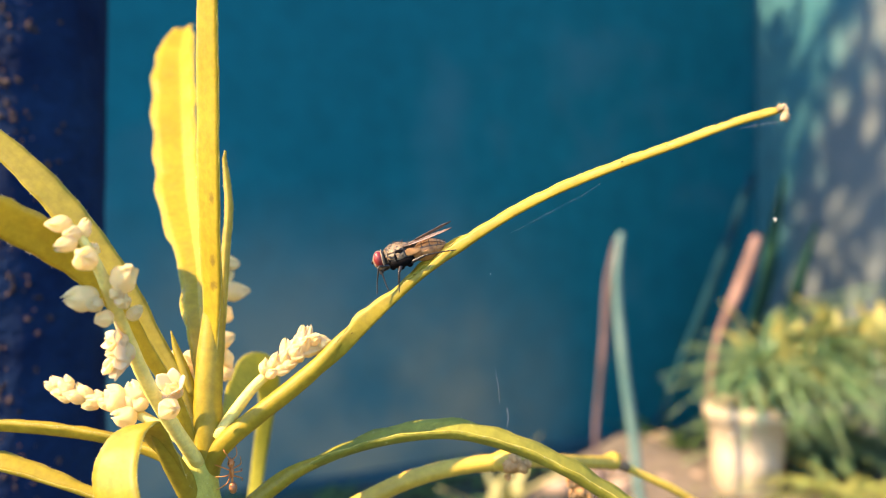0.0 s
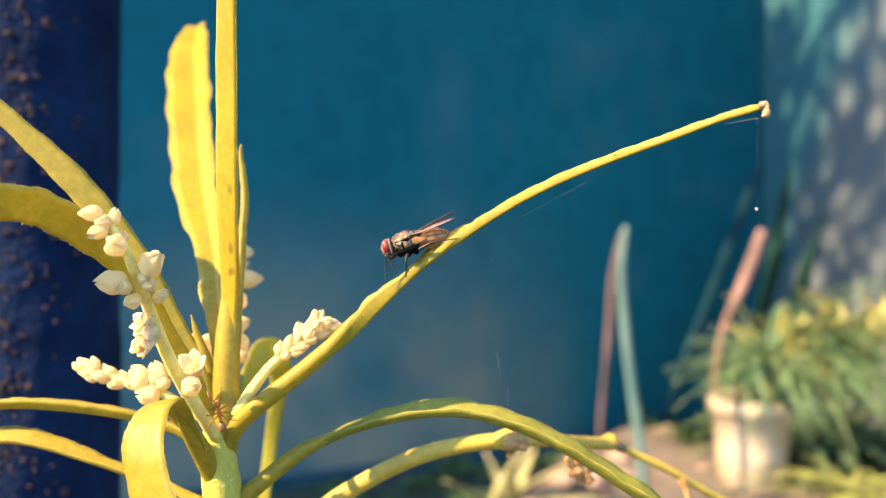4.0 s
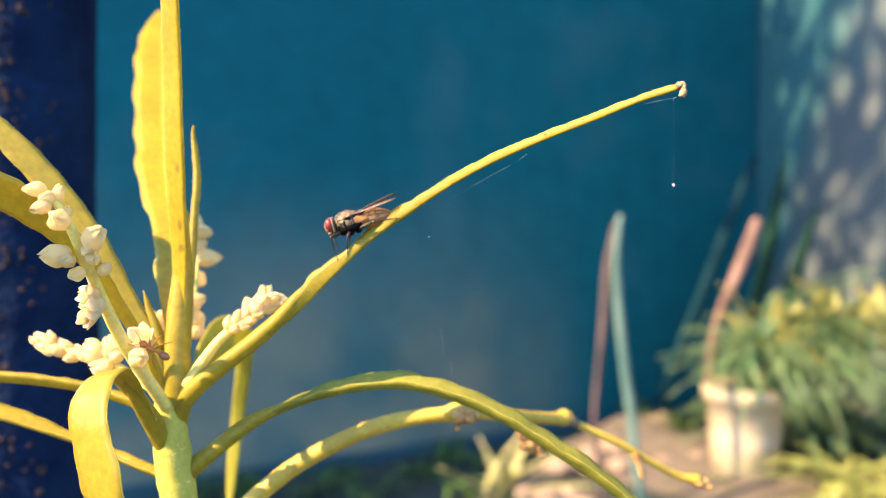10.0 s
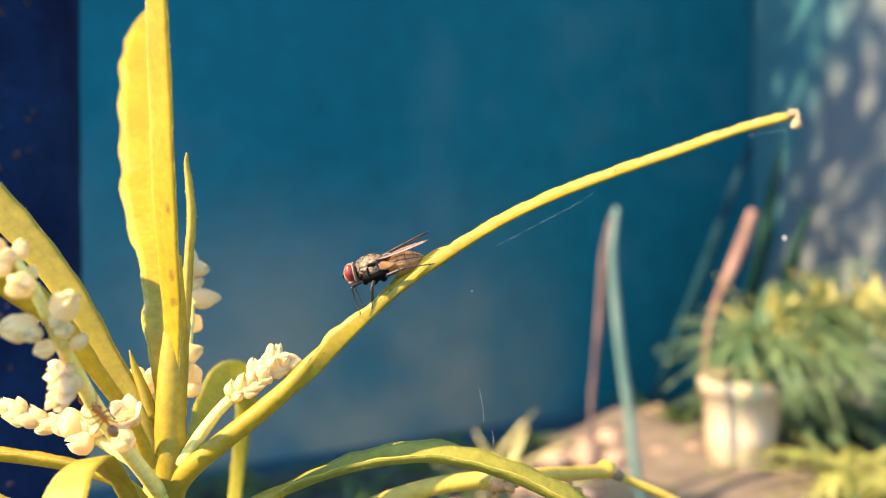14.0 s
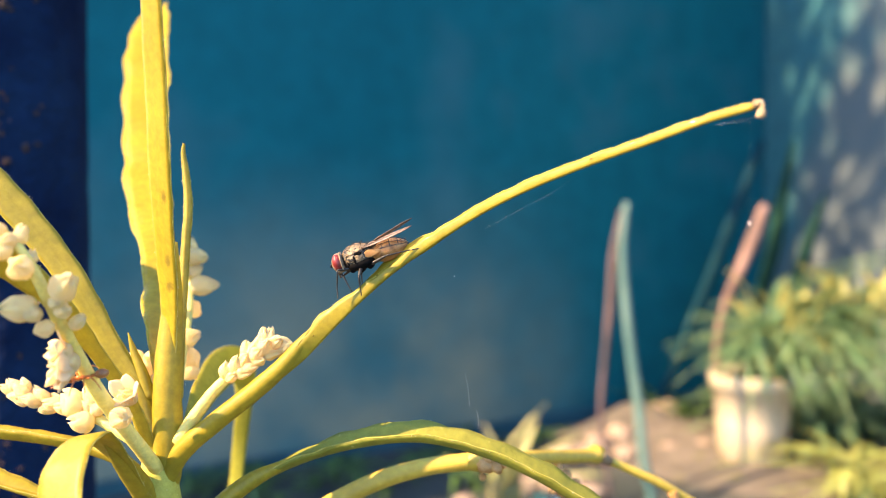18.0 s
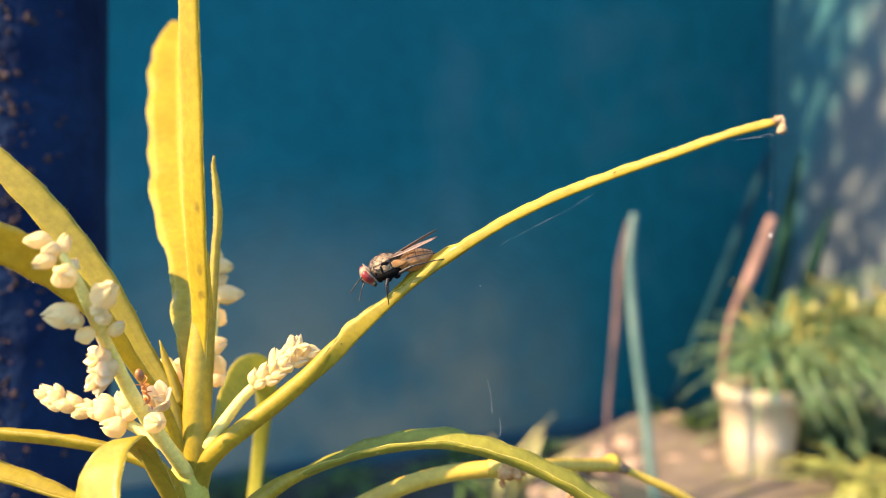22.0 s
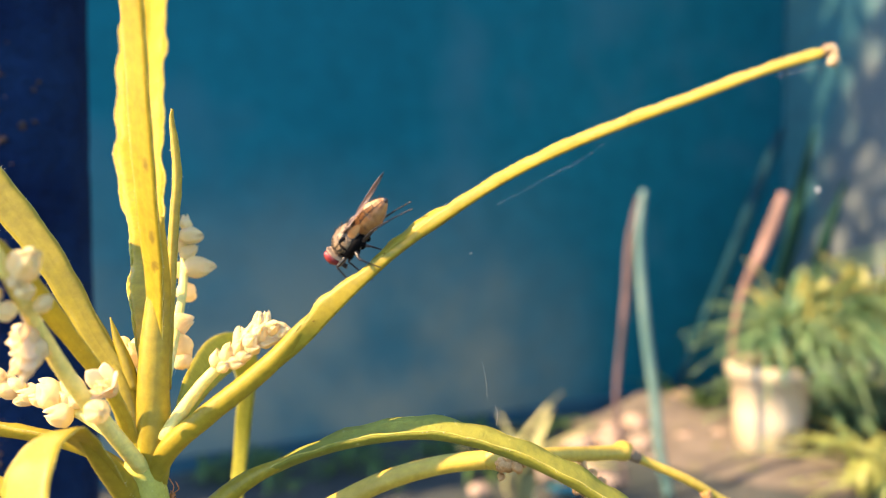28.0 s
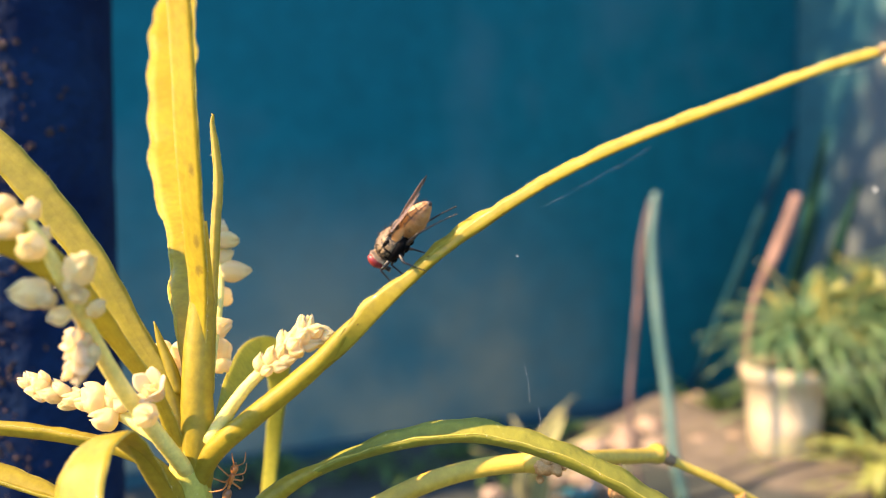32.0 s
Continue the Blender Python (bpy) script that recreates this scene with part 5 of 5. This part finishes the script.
def potted_plant():
    at = Vector((0.698, 1.780, 0.019))
    at.z = 0.0
    t = thing("potted_plant", at, "cream pot with a dense clump of arching green strap leaves", "potted plant")
    prof = [(0.062, 0.0), (0.072, 0.004), (0.079, 0.09), (0.086, 0.170), (0.094, 0.172), (0.095, 0.205), (0.088, 0.206), (0.084, 0.19)]
    part("pot", mesh("pot", *lathe(prof, 36), M_POT), t, "cream plastic pot")
    part("soil", mesh("soil", *lathe([(0.084, 0.180), (0.083, 0.190), (0.04, 0.196), (0.002, 0.198)], 24), M_SHADESOIL), t)
    rng = random.Random(9)
    kinds = [mesh("leaf", *strap(rng.uniform(0.20, 0.31), rng.uniform(0.0060, 0.0115), rng.uniform(0.8, 1.35), rng.uniform(0.6, 1.25)), M_BUSH) for _ in range(10)]
    yellow = [mesh("leaf", *strap(rng.uniform(0.14, 0.24), rng.uniform(0.003, 0.006), rng.uniform(0.9, 1.35), rng.uniform(0.5, 1.1)), M_BUSHY) for _ in range(5)]
    fine = []
    for k in range(520):
        a = rng.uniform(0, 360)
        s = rng.uniform(0.5, 1.2)
        if 100 < a < 250:  # shorter towards the pot's open side
            s *= 0.76
        m = pose(0.105 + rng.uniform(-0.11, 0.14), rng.uniform(-0.05, 0.07), 0.20 + rng.uniform(0, 0.10), 0, 0, a) @ pose(0, 0, 0, 0, rng.uniform(-24, 10), 0) @ Matrix.Diagonal((s, s, s, 1))
        if k < 260:
            part("leaf", rng.choice(yellow if k % 8 == 0 else kinds), t, m=m)
        else:
            v, f = strap(rng.uniform(0.12, 0.30), rng.uniform(0.0030, 0.0060), rng.uniform(0.7, 1.35), rng.uniform(0.5, 1.3), n=8)
            fine.append(([m @ Vector(p) for p in v], f))
    broad = mesh("leaf", *strap(0.075, 0.014, 1.3, 0.25), M_BUSHY)
    for _ in range(60):
        part("leaf", broad, t, "yellowing broad leaf", m=pose(rng.uniform(0.02, 0.36), rng.uniform(-0.06, 0.12), rng.uniform(0.26, 0.37), 0, 0, rng.uniform(0, 360)) @ pose(0, 0, 0, 0, rng.uniform(-50, 5), 0))
    part("foliage", mesh("foliage", *join(*fine), M_BUSH), t, "mass of finer strap leaves")["kind"] = "stuff"


potted_plant()


def clump(name, at, label, count, spread, size, material, seed, wide=0.02):
    t = thing(name, at, label, "plant")
    rng = random.Random(seed)
    kinds = [mesh("leaf", *strap(size * rng.uniform(0.8, 1.2), size * wide * rng.uniform(0.7, 1.3), rng.uniform(0.9, 1.3), rng.uniform(0.5, 0.9)), material) for _ in range(4)]
    for k in range(count):
        s = rng.uniform(0.6, 1.1)
        part("leaf", rng.choice(kinds), t, m=pose(rng.uniform(-spread, spread), rng.uniform(-spread, spread), 0, 0, 0, rng.uniform(0, 360)) @ Matrix.Diagonal((s, s, s, 1)))
    return t


clump("yellow_clump", (0.83, 1.50, 0.0), "clump of yellow-green strap leaves before the pot", 34, 0.08, 0.30, M_GRASS, 21, 0.034)
clump("green_clump", (0.98, 2.00, 0.0), "tall clump of green strap leaves against the wall", 110, 0.11, 0.36, M_BUSH, 22, 0.026)
clump("wall_weed", (0.62, 2.16, 0.0), "low dark weed at the foot of the wall", 24, 0.06, 0.16, M_DARKLEAF, 23, 0.05)
for k, (x, y, n) in enumerate(((-0.25, 1.72, 12), (-0.05, 1.76, 14), (0.12, 1.84, 10), (-0.42, 1.62, 14), (-0.36, 1.52, 8), (0.05, 1.62, 8), (0.22, 1.95, 10), (-0.15, 1.58, 10), (-0.52, 1.58, 14), (-0.28, 1.62, 12), (0.02, 1.88, 12), (-0.12, 1.68, 10))):
    tagged(clump("low_weed", (x, y, 0.0), "low green weed on the shaded soil", n, 0.04, 0.11, M_DARKLEAF, 30 + k, 0.06), group="weeds on the soil")


def stalk_thing(name, pts, radii, material, label, category):
    base = Vector((pts[0][0], pts[0][1], 0))
    t = thing(name, base, label, category)
    v, f = tube(pts, radii, sides=12, n=30)
    part("shaft", mesh("shaft", np.array(v) - np.array(base), f, material), t)
    return t


stalk_thing("green_stalk", [(0.407, 1.52, -0.02), (0.385, 1.520, 0.085), (0.375, 1.520, 0.184), (0.359, 1.520, 0.295), (0.347, 1.520, 0.406), (0.341, 1.520, 0.506), (0.349, 1.520, 0.592)], [0.0095, 0.0095, 0.010, 0.0095, 0.009, 0.008, 0.006], M_TEAL, "pale blue-green upright stalk with a blunt tip", "stalk")
stalk_thing("dead_stalk", [(0.33, 1.56, -0.02), (0.308, 1.560, 0.163), (0.314, 1.560, 0.265), (0.325, 1.560, 0.379), (0.334, 1.560, 0.493), (0.350, 1.560, 0.578)], [0.005, 0.005, 0.006, 0.0075, 0.009, 0.006], M_WITHER, "brown dead leaf stalk leaning on a green one", "stalk")
stalk_thing("leaning_stick", [(0.690, 1.94, -0.02), (0.682, 1.96, 0.120), (0.686, 1.98, 0.240), (0.715, 2.0, 0.347), (0.750, 2.0, 0.426), (0.785, 2.0, 0.512), (0.812, 2.0, 0.592)], [0.010, 0.011, 0.011, 0.010, 0.014, 0.017, 0.012], M_DEAD, "reddish dry stick leaning over the pot", "stick")
stalk_thing("thin_cane", [(0.55, 2.2, -0.02), (0.630, 2.2, 0.110), (0.677, 2.2, 0.238), (0.747, 2.2, 0.413), (0.823, 2.2, 0.617), (0.881, 2.2, 0.772)], [0.010, 0.011, 0.012, 0.014, 0.015, 0.012], M_CANE, "thin grey-green cane leaning in the corner", "cane")
stalk_thing("thin_cane", [(0.80, 2.05, -0.02), (0.815, 2.05, 0.250), (0.827, 2.05, 0.363), (0.858, 2.05, 0.481), (0.876, 2.05, 0.612), (0.905, 2.05, 0.760)], [0.010, 0.012, 0.016, 0.018, 0.015, 0.005], M_DEEP, "deep green upright leaf stalk in the corner", "cane")
stalk_thing("thin_cane", [(0.86, 2.0, -0.02), (0.875, 2.0, 0.250), (0.892, 2.0, 0.367), (0.919, 2.0, 0.482), (0.965, 2.0, 0.625)], [0.010, 0.013, 0.016, 0.014, 0.004], M_DEEP, "deep green leaning leaf stalk in the corner", "cane")


def stone(name, at, size, material, label, seed):
    v, f = ball(size[0], size[1], size[2], rows=14, sides=18)
    v = [tuple(Vector(p) * (1 + 0.35 * noise.noise(Vector(p) / max(size) * 1.6 + Vector((seed, 0, 0))) + 0.12 * noise.noise(Vector(p) / max(size) * 6))) for p in v]
    ob = new(name, mesh(name, v, f, material))
    ob.location = (at[0], at[1], size[2] * 0.55)
    return tagged(ob, label, "stone", "stones in the bed")


for k, (p, r) in enumerate((((0.375, 1.900, 0.036), 0.026), ((0.175, 1.600, -0.058), 0.022), ((0.268, 1.790, -0.057), 0.024), ((0.342, 1.780, -0.047), 0.018), ((0.412, 1.800, 0.013), 0.022), ((0.600, 2.150, 0.021), 0.040), ((0.435, 1.950, 0.007), 0.030), ((0.534, 1.850, 0.008), 0.018), ((0.340, 1.820, -0.007), 0.022), ((0.612, 1.860, 0.012), 0.02), ((0.158, 1.590, 0.0), 0.020), ((0.215, 1.600, 0.0), 0.024), ((0.262, 1.615, 0.0), 0.021), ((0.285, 1.555, 0.0), 0.020), ((0.236, 1.550, 0.0), 0.017), ((0.030, 1.500, 0.0), 0.016))):
    stone("stone", (p[0], p[1]), (r * 1.3, r, r * 0.8), M_STONE, "pale pinkish stone in the sun", k)


def scrap():
    """A crumpled scrap of teal plastic sheet on the soil."""
    n, verts = 12, []
    for lift in (0.0, 0.0012):
        for j in range(n):
            for i in range(n):
                x, y = (i / (n - 1) - 0.5) * 0.062, (j / (n - 1) - 0.5) * 0.040
                x += 0.006 * noise.noise(Vector((y * 90, 3, 0)))
                y += 0.006 * noise.noise(Vector((x * 90, 8, 0)))
                verts.append((x, y, 0.009 + lift + 0.014 * abs(noise.noise(Vector((x * 55, y * 55, 5))))))
    q = n * n
    faces = []
    for j in range(n - 1):
        for i in range(n - 1):
            a = (j * n + i, j * n + i + 1, (j + 1) * n + i + 1, (j + 1) * n + i)
            faces += [a[::-1], tuple(q + k for k in a)]
    edge = [i for i in range(n)] + [j * n + n - 1 for j in range(1, n)] + [(n - 1) * n + i for i in range(n - 2, -1, -1)] + [j * n for j in range(n - 2, 0, -1)]
    for a, b in zip(edge, edge[1:] + edge[:1]):
        faces.append((a, b, q + b, q + a))
    ob = new("plastic_scrap", mesh("plastic_scrap", verts, faces, M_SCRAP))
    ob.matrix_world = pose(0.195, 1.500, 0.0, 0, 0, 8)
    tagged(ob, "crumpled scrap of teal plastic on the soil", "litter")


scrap()


def sand():
    """A low heap of sandy soil behind and under the pot, in the paler tone of sunlit ground."""
    verts, faces, n, m = [], [], 48, 26
    for j in range(m + 1):
        for i in range(n):
            a, r = 2 * math.pi * i / n, j / m
            e = 1 + 0.18 * noise.noise(Vector((math.cos(a) * 1.5, math.sin(a) * 1.5, 7)))
            e -= 0.30 * max(0.0, math.cos(a - math.radians(218))) ** 2
            x, y = 0.68 + 0.46 * r * e * math.cos(a), 1.88 + 0.36 * r * e * math.sin(a)
            z = 0.02 * (1 - r * r) + 0.012 * noise.noise(Vector((x * 20, y * 20, 1))) * (1 - r) - 0.014 * r + 0.004
            z += 0.075 * math.exp(-(((x - 0.50) / 0.11) ** 2 + ((y - 2.10) / 0.09) ** 2)) * (1 - r**6)
            verts.append((x, y, z))
    faces = [(j * n + i, j * n + (i + 1) % n, (j + 1) * n + (i + 1) % n, (j + 1) * n + i) for j in range(m) for i in range(n)]
    tagged(new("sand", mesh("sand", verts, faces, M_SAND)), "sandy soil heaped round the pot, sunlight in its pale colour", "soil", kind="structure")


sand()


def weed(name, x, y, blades, label):
    """A weed of few broad upright blades: (length, half width, turn, lean) each."""
    t = thing(name, (x, y, 0.0), label, "plant")
    for k, (lng, wid, turn, lean, material) in enumerate(blades):
        v, f = strap(lng, wid, 1.25, 0.35)
        part("leaf", mesh("leaf", v, f, material), t, m=pose(0.004 * k, 0.003 * k, 0, 0, 0, turn) @ pose(0, 0, 0, 0, lean, 0))


weed("pale_weed", 0.092, 1.44, ((0.20, 0.014, 10, -35, M_PALE), (0.20, 0.017, 352, -14, M_PALE), (0.22, 0.008, 5, -3, M_STONE), (0.15, 0.015, 200, -15, M_PALE), (0.14, 0.015, 290, -22, M_PALE), (0.15, 0.013, 120, -30, M_PALE), (0.19, 0.015, 335, 4, M_PALE), (0.17, 0.014, 60, -20, M_PALE), (0.16, 0.015, 260, -30, M_PALE)), "pale green weed with broad upright blades")


# ---- the tree that shades the wall ----
def shade_tree():
    t = thing("shade_tree", (-3.40, 1.20, 0.0), "leafy tree shading the garden wall", "tree")
    v, f = tube([(0, 0, -0.05), (-0.04, 0.03, 1.2), (0.04, 0.0, 2.4), (0.10, -0.1, 3.6), (0.22, -0.3, 4.8)], [0.14, 0.115, 0.10, 0.07, 0.03], sides=12, n=24)
    part("trunk", mesh("trunk", v, f, M_BROWN), t)
    rng = random.Random(77)
    verts, faces = [], []

    def put(c, s):
        q = Euler((rng.uniform(-0.9, 0.9), rng.uniform(-0.9, 0.9), rng.uniform(0, 6.28))).to_matrix()
        o = len(verts)
        for x, y, z in ((-1, 0, 0), (-0.3, 0.38, 0.05), (0.4, 0.3, 0.02), (1, 0, -0.12), (0.4, -0.3, 0.02), (-0.3, -0.38, 0.05)):
            verts.append(tuple(Vector(c) + q @ Vector((x, y, z)) * s))
        faces.append(tuple(range(o, o + 6)))

    # the thin bough over the corner, a denser one behind it, and one over the bed
    for count, centre, size, lo, hi in ((185, (0.50, -0.92, 4.71), (0.44, 0.60, 0.62), 0.06, 0.11), (95, (0.50, -0.88, 4.24), (0.34, 0.42, 0.26), 0.05, 0.10), (120, (0.28, -0.57, 4.44), (0.42, 0.30, 0.50), 0.06, 0.11), (1100, (0.99, -0.44, 1.95), (0.34, 0.24, 0.36), 0.05, 0.09)):
        for _ in range(count):
            d = Vector((rng.gauss(0, 1), rng.gauss(0, 1), rng.gauss(0, 1))).normalized() * rng.random() ** 0.4
            put((centre[0] + d.x * size[0], centre[1] + d.y * size[1], centre[2] + d.z * size[2]), rng.uniform(lo, hi))
    for k, tip in enumerate(((0.30, -0.60, 4.6), (0.55, -0.95, 4.9), (0.15, -0.45, 4.9), (0.98, -0.44, 2.0), (0.60, -1.2, 4.5))):
        low = 1.2 if tip[2] < 3 else 3.2 + 0.1 * k
        v, f = tube([(0.03, 0.0, low), (tip[0] * 0.5, tip[1] * 0.5, low + (tip[2] - low) * 0.6), tip], [0.035, 0.025, 0.01], sides=8, n=14)
        part("limb", mesh("limb", v, f, M_BROWN), t)
    crown = part("crown", mesh("crown", verts, faces, M_DARKLEAF, True), t, "dense green crown with gaps")
    crown["kind"] = "stuff"


shade_tree()


# ---- what moves ----
def motions():
    a, b, c, d = ((-5.505, 66.3, -0.967), (0.132, 66.5, 0.446)), ((-5.545, 66.3, -1.066), (0.0, 66.5, 0.223)), ((-5.673, 66.3, -1.214), (-0.223, 66.5, 0.426)), ((-6.36, 67.1, -2.52), (-2.62, 65.4, 1.55), -20)
    walk(fly, [(0.0, fly_pose(*a)), (7.5, fly_pose(*a)), (8.5, fly_pose(*b)), (11.0, fly_pose(*b)), (12.5, fly_pose((-5.66, 66.3, -0.95), (0.03, 66.5, 0.38))), (14.5, fly_pose((-5.68, 66.3, -0.92), (0.02, 66.5, 0.42))), (16.5, fly_pose(*c)), (23.0, fly_pose(*c)), (24.0, fly_pose((-5.83, 66.4, -1.33), (-0.75, 66.4, 0.15))), (24.5, fly_pose((-5.88, 66.4, -1.38), (-0.8, 66.4, 0.15))), (26.4, fly_pose(*d)), (32.0, fly_pose(*d))])

    def swing(leg, rows):
        rest = leg.matrix_basis.copy()
        walk(leg, [(t, rest @ pose(0, 0, 0, ax, ay, az)) for t, ax, ay, az in rows])

    swing(fly_legs["fore_near"], [(0.0, 0, -38, 0), (0.5, 0, -24, 0), (1.0, 0, -16, 0), (1.6, 0, -16, 0), (2.0, 0, -82, -12), (2.5, 0, -46, 0), (3.0, 0, -84, -12), (3.5, 0, -60, 0), (5.5, 0, -16, 0), (14.5, 0, -16, 0), (16.5, 0, -20, 0), (18.0, 0, -38, 0), (19.0, 0, -14, 0), (19.7, 0, -40, 0), (20.2, 0, -44, 0), (21.0, 0, -18, 0), (21.7, 0, -66, 0), (22.2, 0, -76, 0), (22.8, 0, -16, 0), (24.5, 0, -12, 0), (26.4, 0, -30, 0), (32.0, 0, -30, 0)])
    swing(fly_legs["fore_far"], [(0.0, 0, -12, 0), (1.6, 0, -10, 0), (2.0, 0, -68, 12), (3.0, 0, -70, 12), (3.6, 0, -8, 0), (21.0, 0, -6, 0), (21.7, 0, -46, 0), (22.2, 0, -54, 0), (22.8, 0, -6, 0), (24.5, 0, -4, 0), (26.4, 0, -12, 0), (32.0, 0, -12, 0)])
    neck = Matrix.Translation((0.0017, 0, 0))
    walk(fly_head, [(t, neck @ pose(0, 0, 0, roll, nod, 0) @ neck.inverted()) for t, roll, nod in ((0.0, 0, 0), (1.7, 0, 0), (2.0, -6, 6), (3.0, -6, 8), (3.5, 0, 0), (21.3, 0, 0), (21.8, -18, 24), (22.3, -20, 26), (22.8, 0, 0), (32.0, 0, 0))])
    swing(fly_legs["mid_near"], [(0.0, 0, 0, 0), (24.5, 0, 4, 0), (26.4, 0, 28, 0), (32.0, 0, 28, 0)])
    swing(fly_legs["mid_far"], [(0.0, 0, 0, 0), (24.5, 0, 4, 0), (26.4, 0, 44, 0), (32.0, 0, 44, 0)])
    hind = [(0.0, 0, 0, 0), (24.5, 0, 0, 0), (26.4, 0, -24, 6), (27.0, 0, -22, 6), (27.5, 0, -14, 7), (28.0, 0, -15, 7), (28.5, 0, 10, 10), (29.0, 0, 12, 10), (29.5, 0, 4, 9), (30.0, 0, -16, 7), (30.5, 0, -14, 7), (31.0, 0, 8, 10), (31.5, 0, 0, 9), (32.0, 0, -17, 7)]
    swing(fly_legs["hind_near"], hind)
    swing(fly_legs["hind_far"], [(t, ax, ay + (5 if t > 25 else 0), -az) for t, ax, ay, az in hind])

    for wing, root, s in fly_wings:
        walk(wing, [(t, root @ pose(0, 0, 0, 0, dip, spread * s) @ root.inverted()) for t, dip, spread in ((0.0, 0, 0), (24.5, 0, 0), (26.4, -5, -9), (32.0, -5, -9))])

    right, front = (0.8, -0.6, 0.1), (0, -1, 0.15)
    walk(ant, [
        (0.0, ant_pose((-18.8, 67.6, -18.4), (-18.6, 67.6, -20.9), right)),
        (1.0, ant_pose((-19.3, 67.2, -18.1), (-18.9, 67.4, -20.1), right)),
        (2.0, ant_pose((-21.3, 66.8, -17.5), (-20.7, 66.8, -19.5), (0.3, -1, 0.1))),
        (3.0, ant_pose((-21.6, 66.6, -16.4), (-21.2, 66.6, -18.6), front)),
        (3.5, ant_pose((-21.1, 66.4, -16.0), (-20.8, 66.4, -18.6), front)),
        (5.0, ant_pose((-20.6, 62.8, -10.6), (-19.3, 63.2, -12.2), front)),
        (6.0, ant_pose((-21.6, 62.4, -10.0), (-19.3, 62.4, -10.7), front)),
        (7.0, ant_pose((-21.5, 62.4, -10.3), (-19.1, 62.4, -11.8), front)),
        (8.0, ant_pose((-21.7, 62.4, -9.8), (-19.5, 62.4, -11.3), front)),
        (9.0, ant_pose((-21.6, 62.4, -10.1), (-19.6, 62.4, -11.6), front)),
        (10.0, ant_pose((-21.7, 62.4, -11.5), (-19.6, 62.4, -12.7), front)),
        (11.0, ant_pose((-22.6, 62.4, -12.7), (-20.2, 62.4, -13.4), front)),
        (12.0, ant_pose((-22.7, 60.4, -10.9), (-21.2, 60.8, -12.2), front)),
        (13.0, ant_pose((-23.0, 60.4, -10.4), (-21.4, 60.8, -12.3), front)),
        (14.0, ant_pose((-22.6, 58.8, -9.1), (-21.6, 60.0, -11.6), front)),
        (15.5, ant_pose((-23.8, 58.4, -9.0), (-22.9, 59.2, -11.0), (-0.6, -0.7, 0.3))),
        (17.0, ant_pose((-24.1, 58.4, -9.1), (-23.5, 59.2, -10.9), (-0.6, -0.7, 0.3))),
        (18.0, ant_pose((-24.3, 59.2, -9.6), (-22.6, 60.0, -9.4), (0, -0.5, 0.9))),
        (18.5, ant_pose((-24.3, 61.6, -9.9), (-22.9, 61.6, -9.2), (0.2, 0.3, 0.9))),
        (19.0, ant_pose((-23.9, 62.8, -10.8), (-23.1, 62.4, -9.3), (0.6, 0.5, 0.5))),
        (20.0, ant_pose((-23.5, 62.8, -11.2), (-23.2, 62.0, -9.4), (0.8, 0.2, 0.4))),
        (21.0, ant_pose((-23.7, 62.8, -11.1), (-23.8, 62.4, -9.4), (0.8, 0.1, 0.4))),
        (22.0, ant_pose((-23.4, 62.8, -11.1), (-23.7, 62.4, -9.5), (0.8, 0.1, 0.4))),
        (23.0, ant_pose((-21.3, 64.0, -15.2), (-21.5, 63.2, -13.1), (0.7, -0.6, 0.3))),
        (24.0, ant_pose((-20.8, 66.0, -18.7), (-21.5, 65.2, -16.8), (0.1, -1, 0.2))),
        (24.5, ant_pose((-20.2, 66.6, -20.5), (-20.9, 66.4, -18.6), (0.1, -1, 0.2))),
        (26.0, ant_pose((-19.4, 68.4, -20.3), (-20.1, 68.4, -18.2), (1, 0.2, 0.2))),
        (27.5, ant_pose((-20.1, 69.2, -21.5), (-20.3, 69.2, -23.8), (0.7, 0.8, 0.1))),
        (31.0, ant_pose((-20.2, 69.2, -20.4), (-20.2, 69.2, -22.8), (0.9, 0.5, 0.1))),
        (32.0, ant_pose((-18.0, 68.0, -18.3), (-18.7, 68.0, -20.5), right))])


motions()
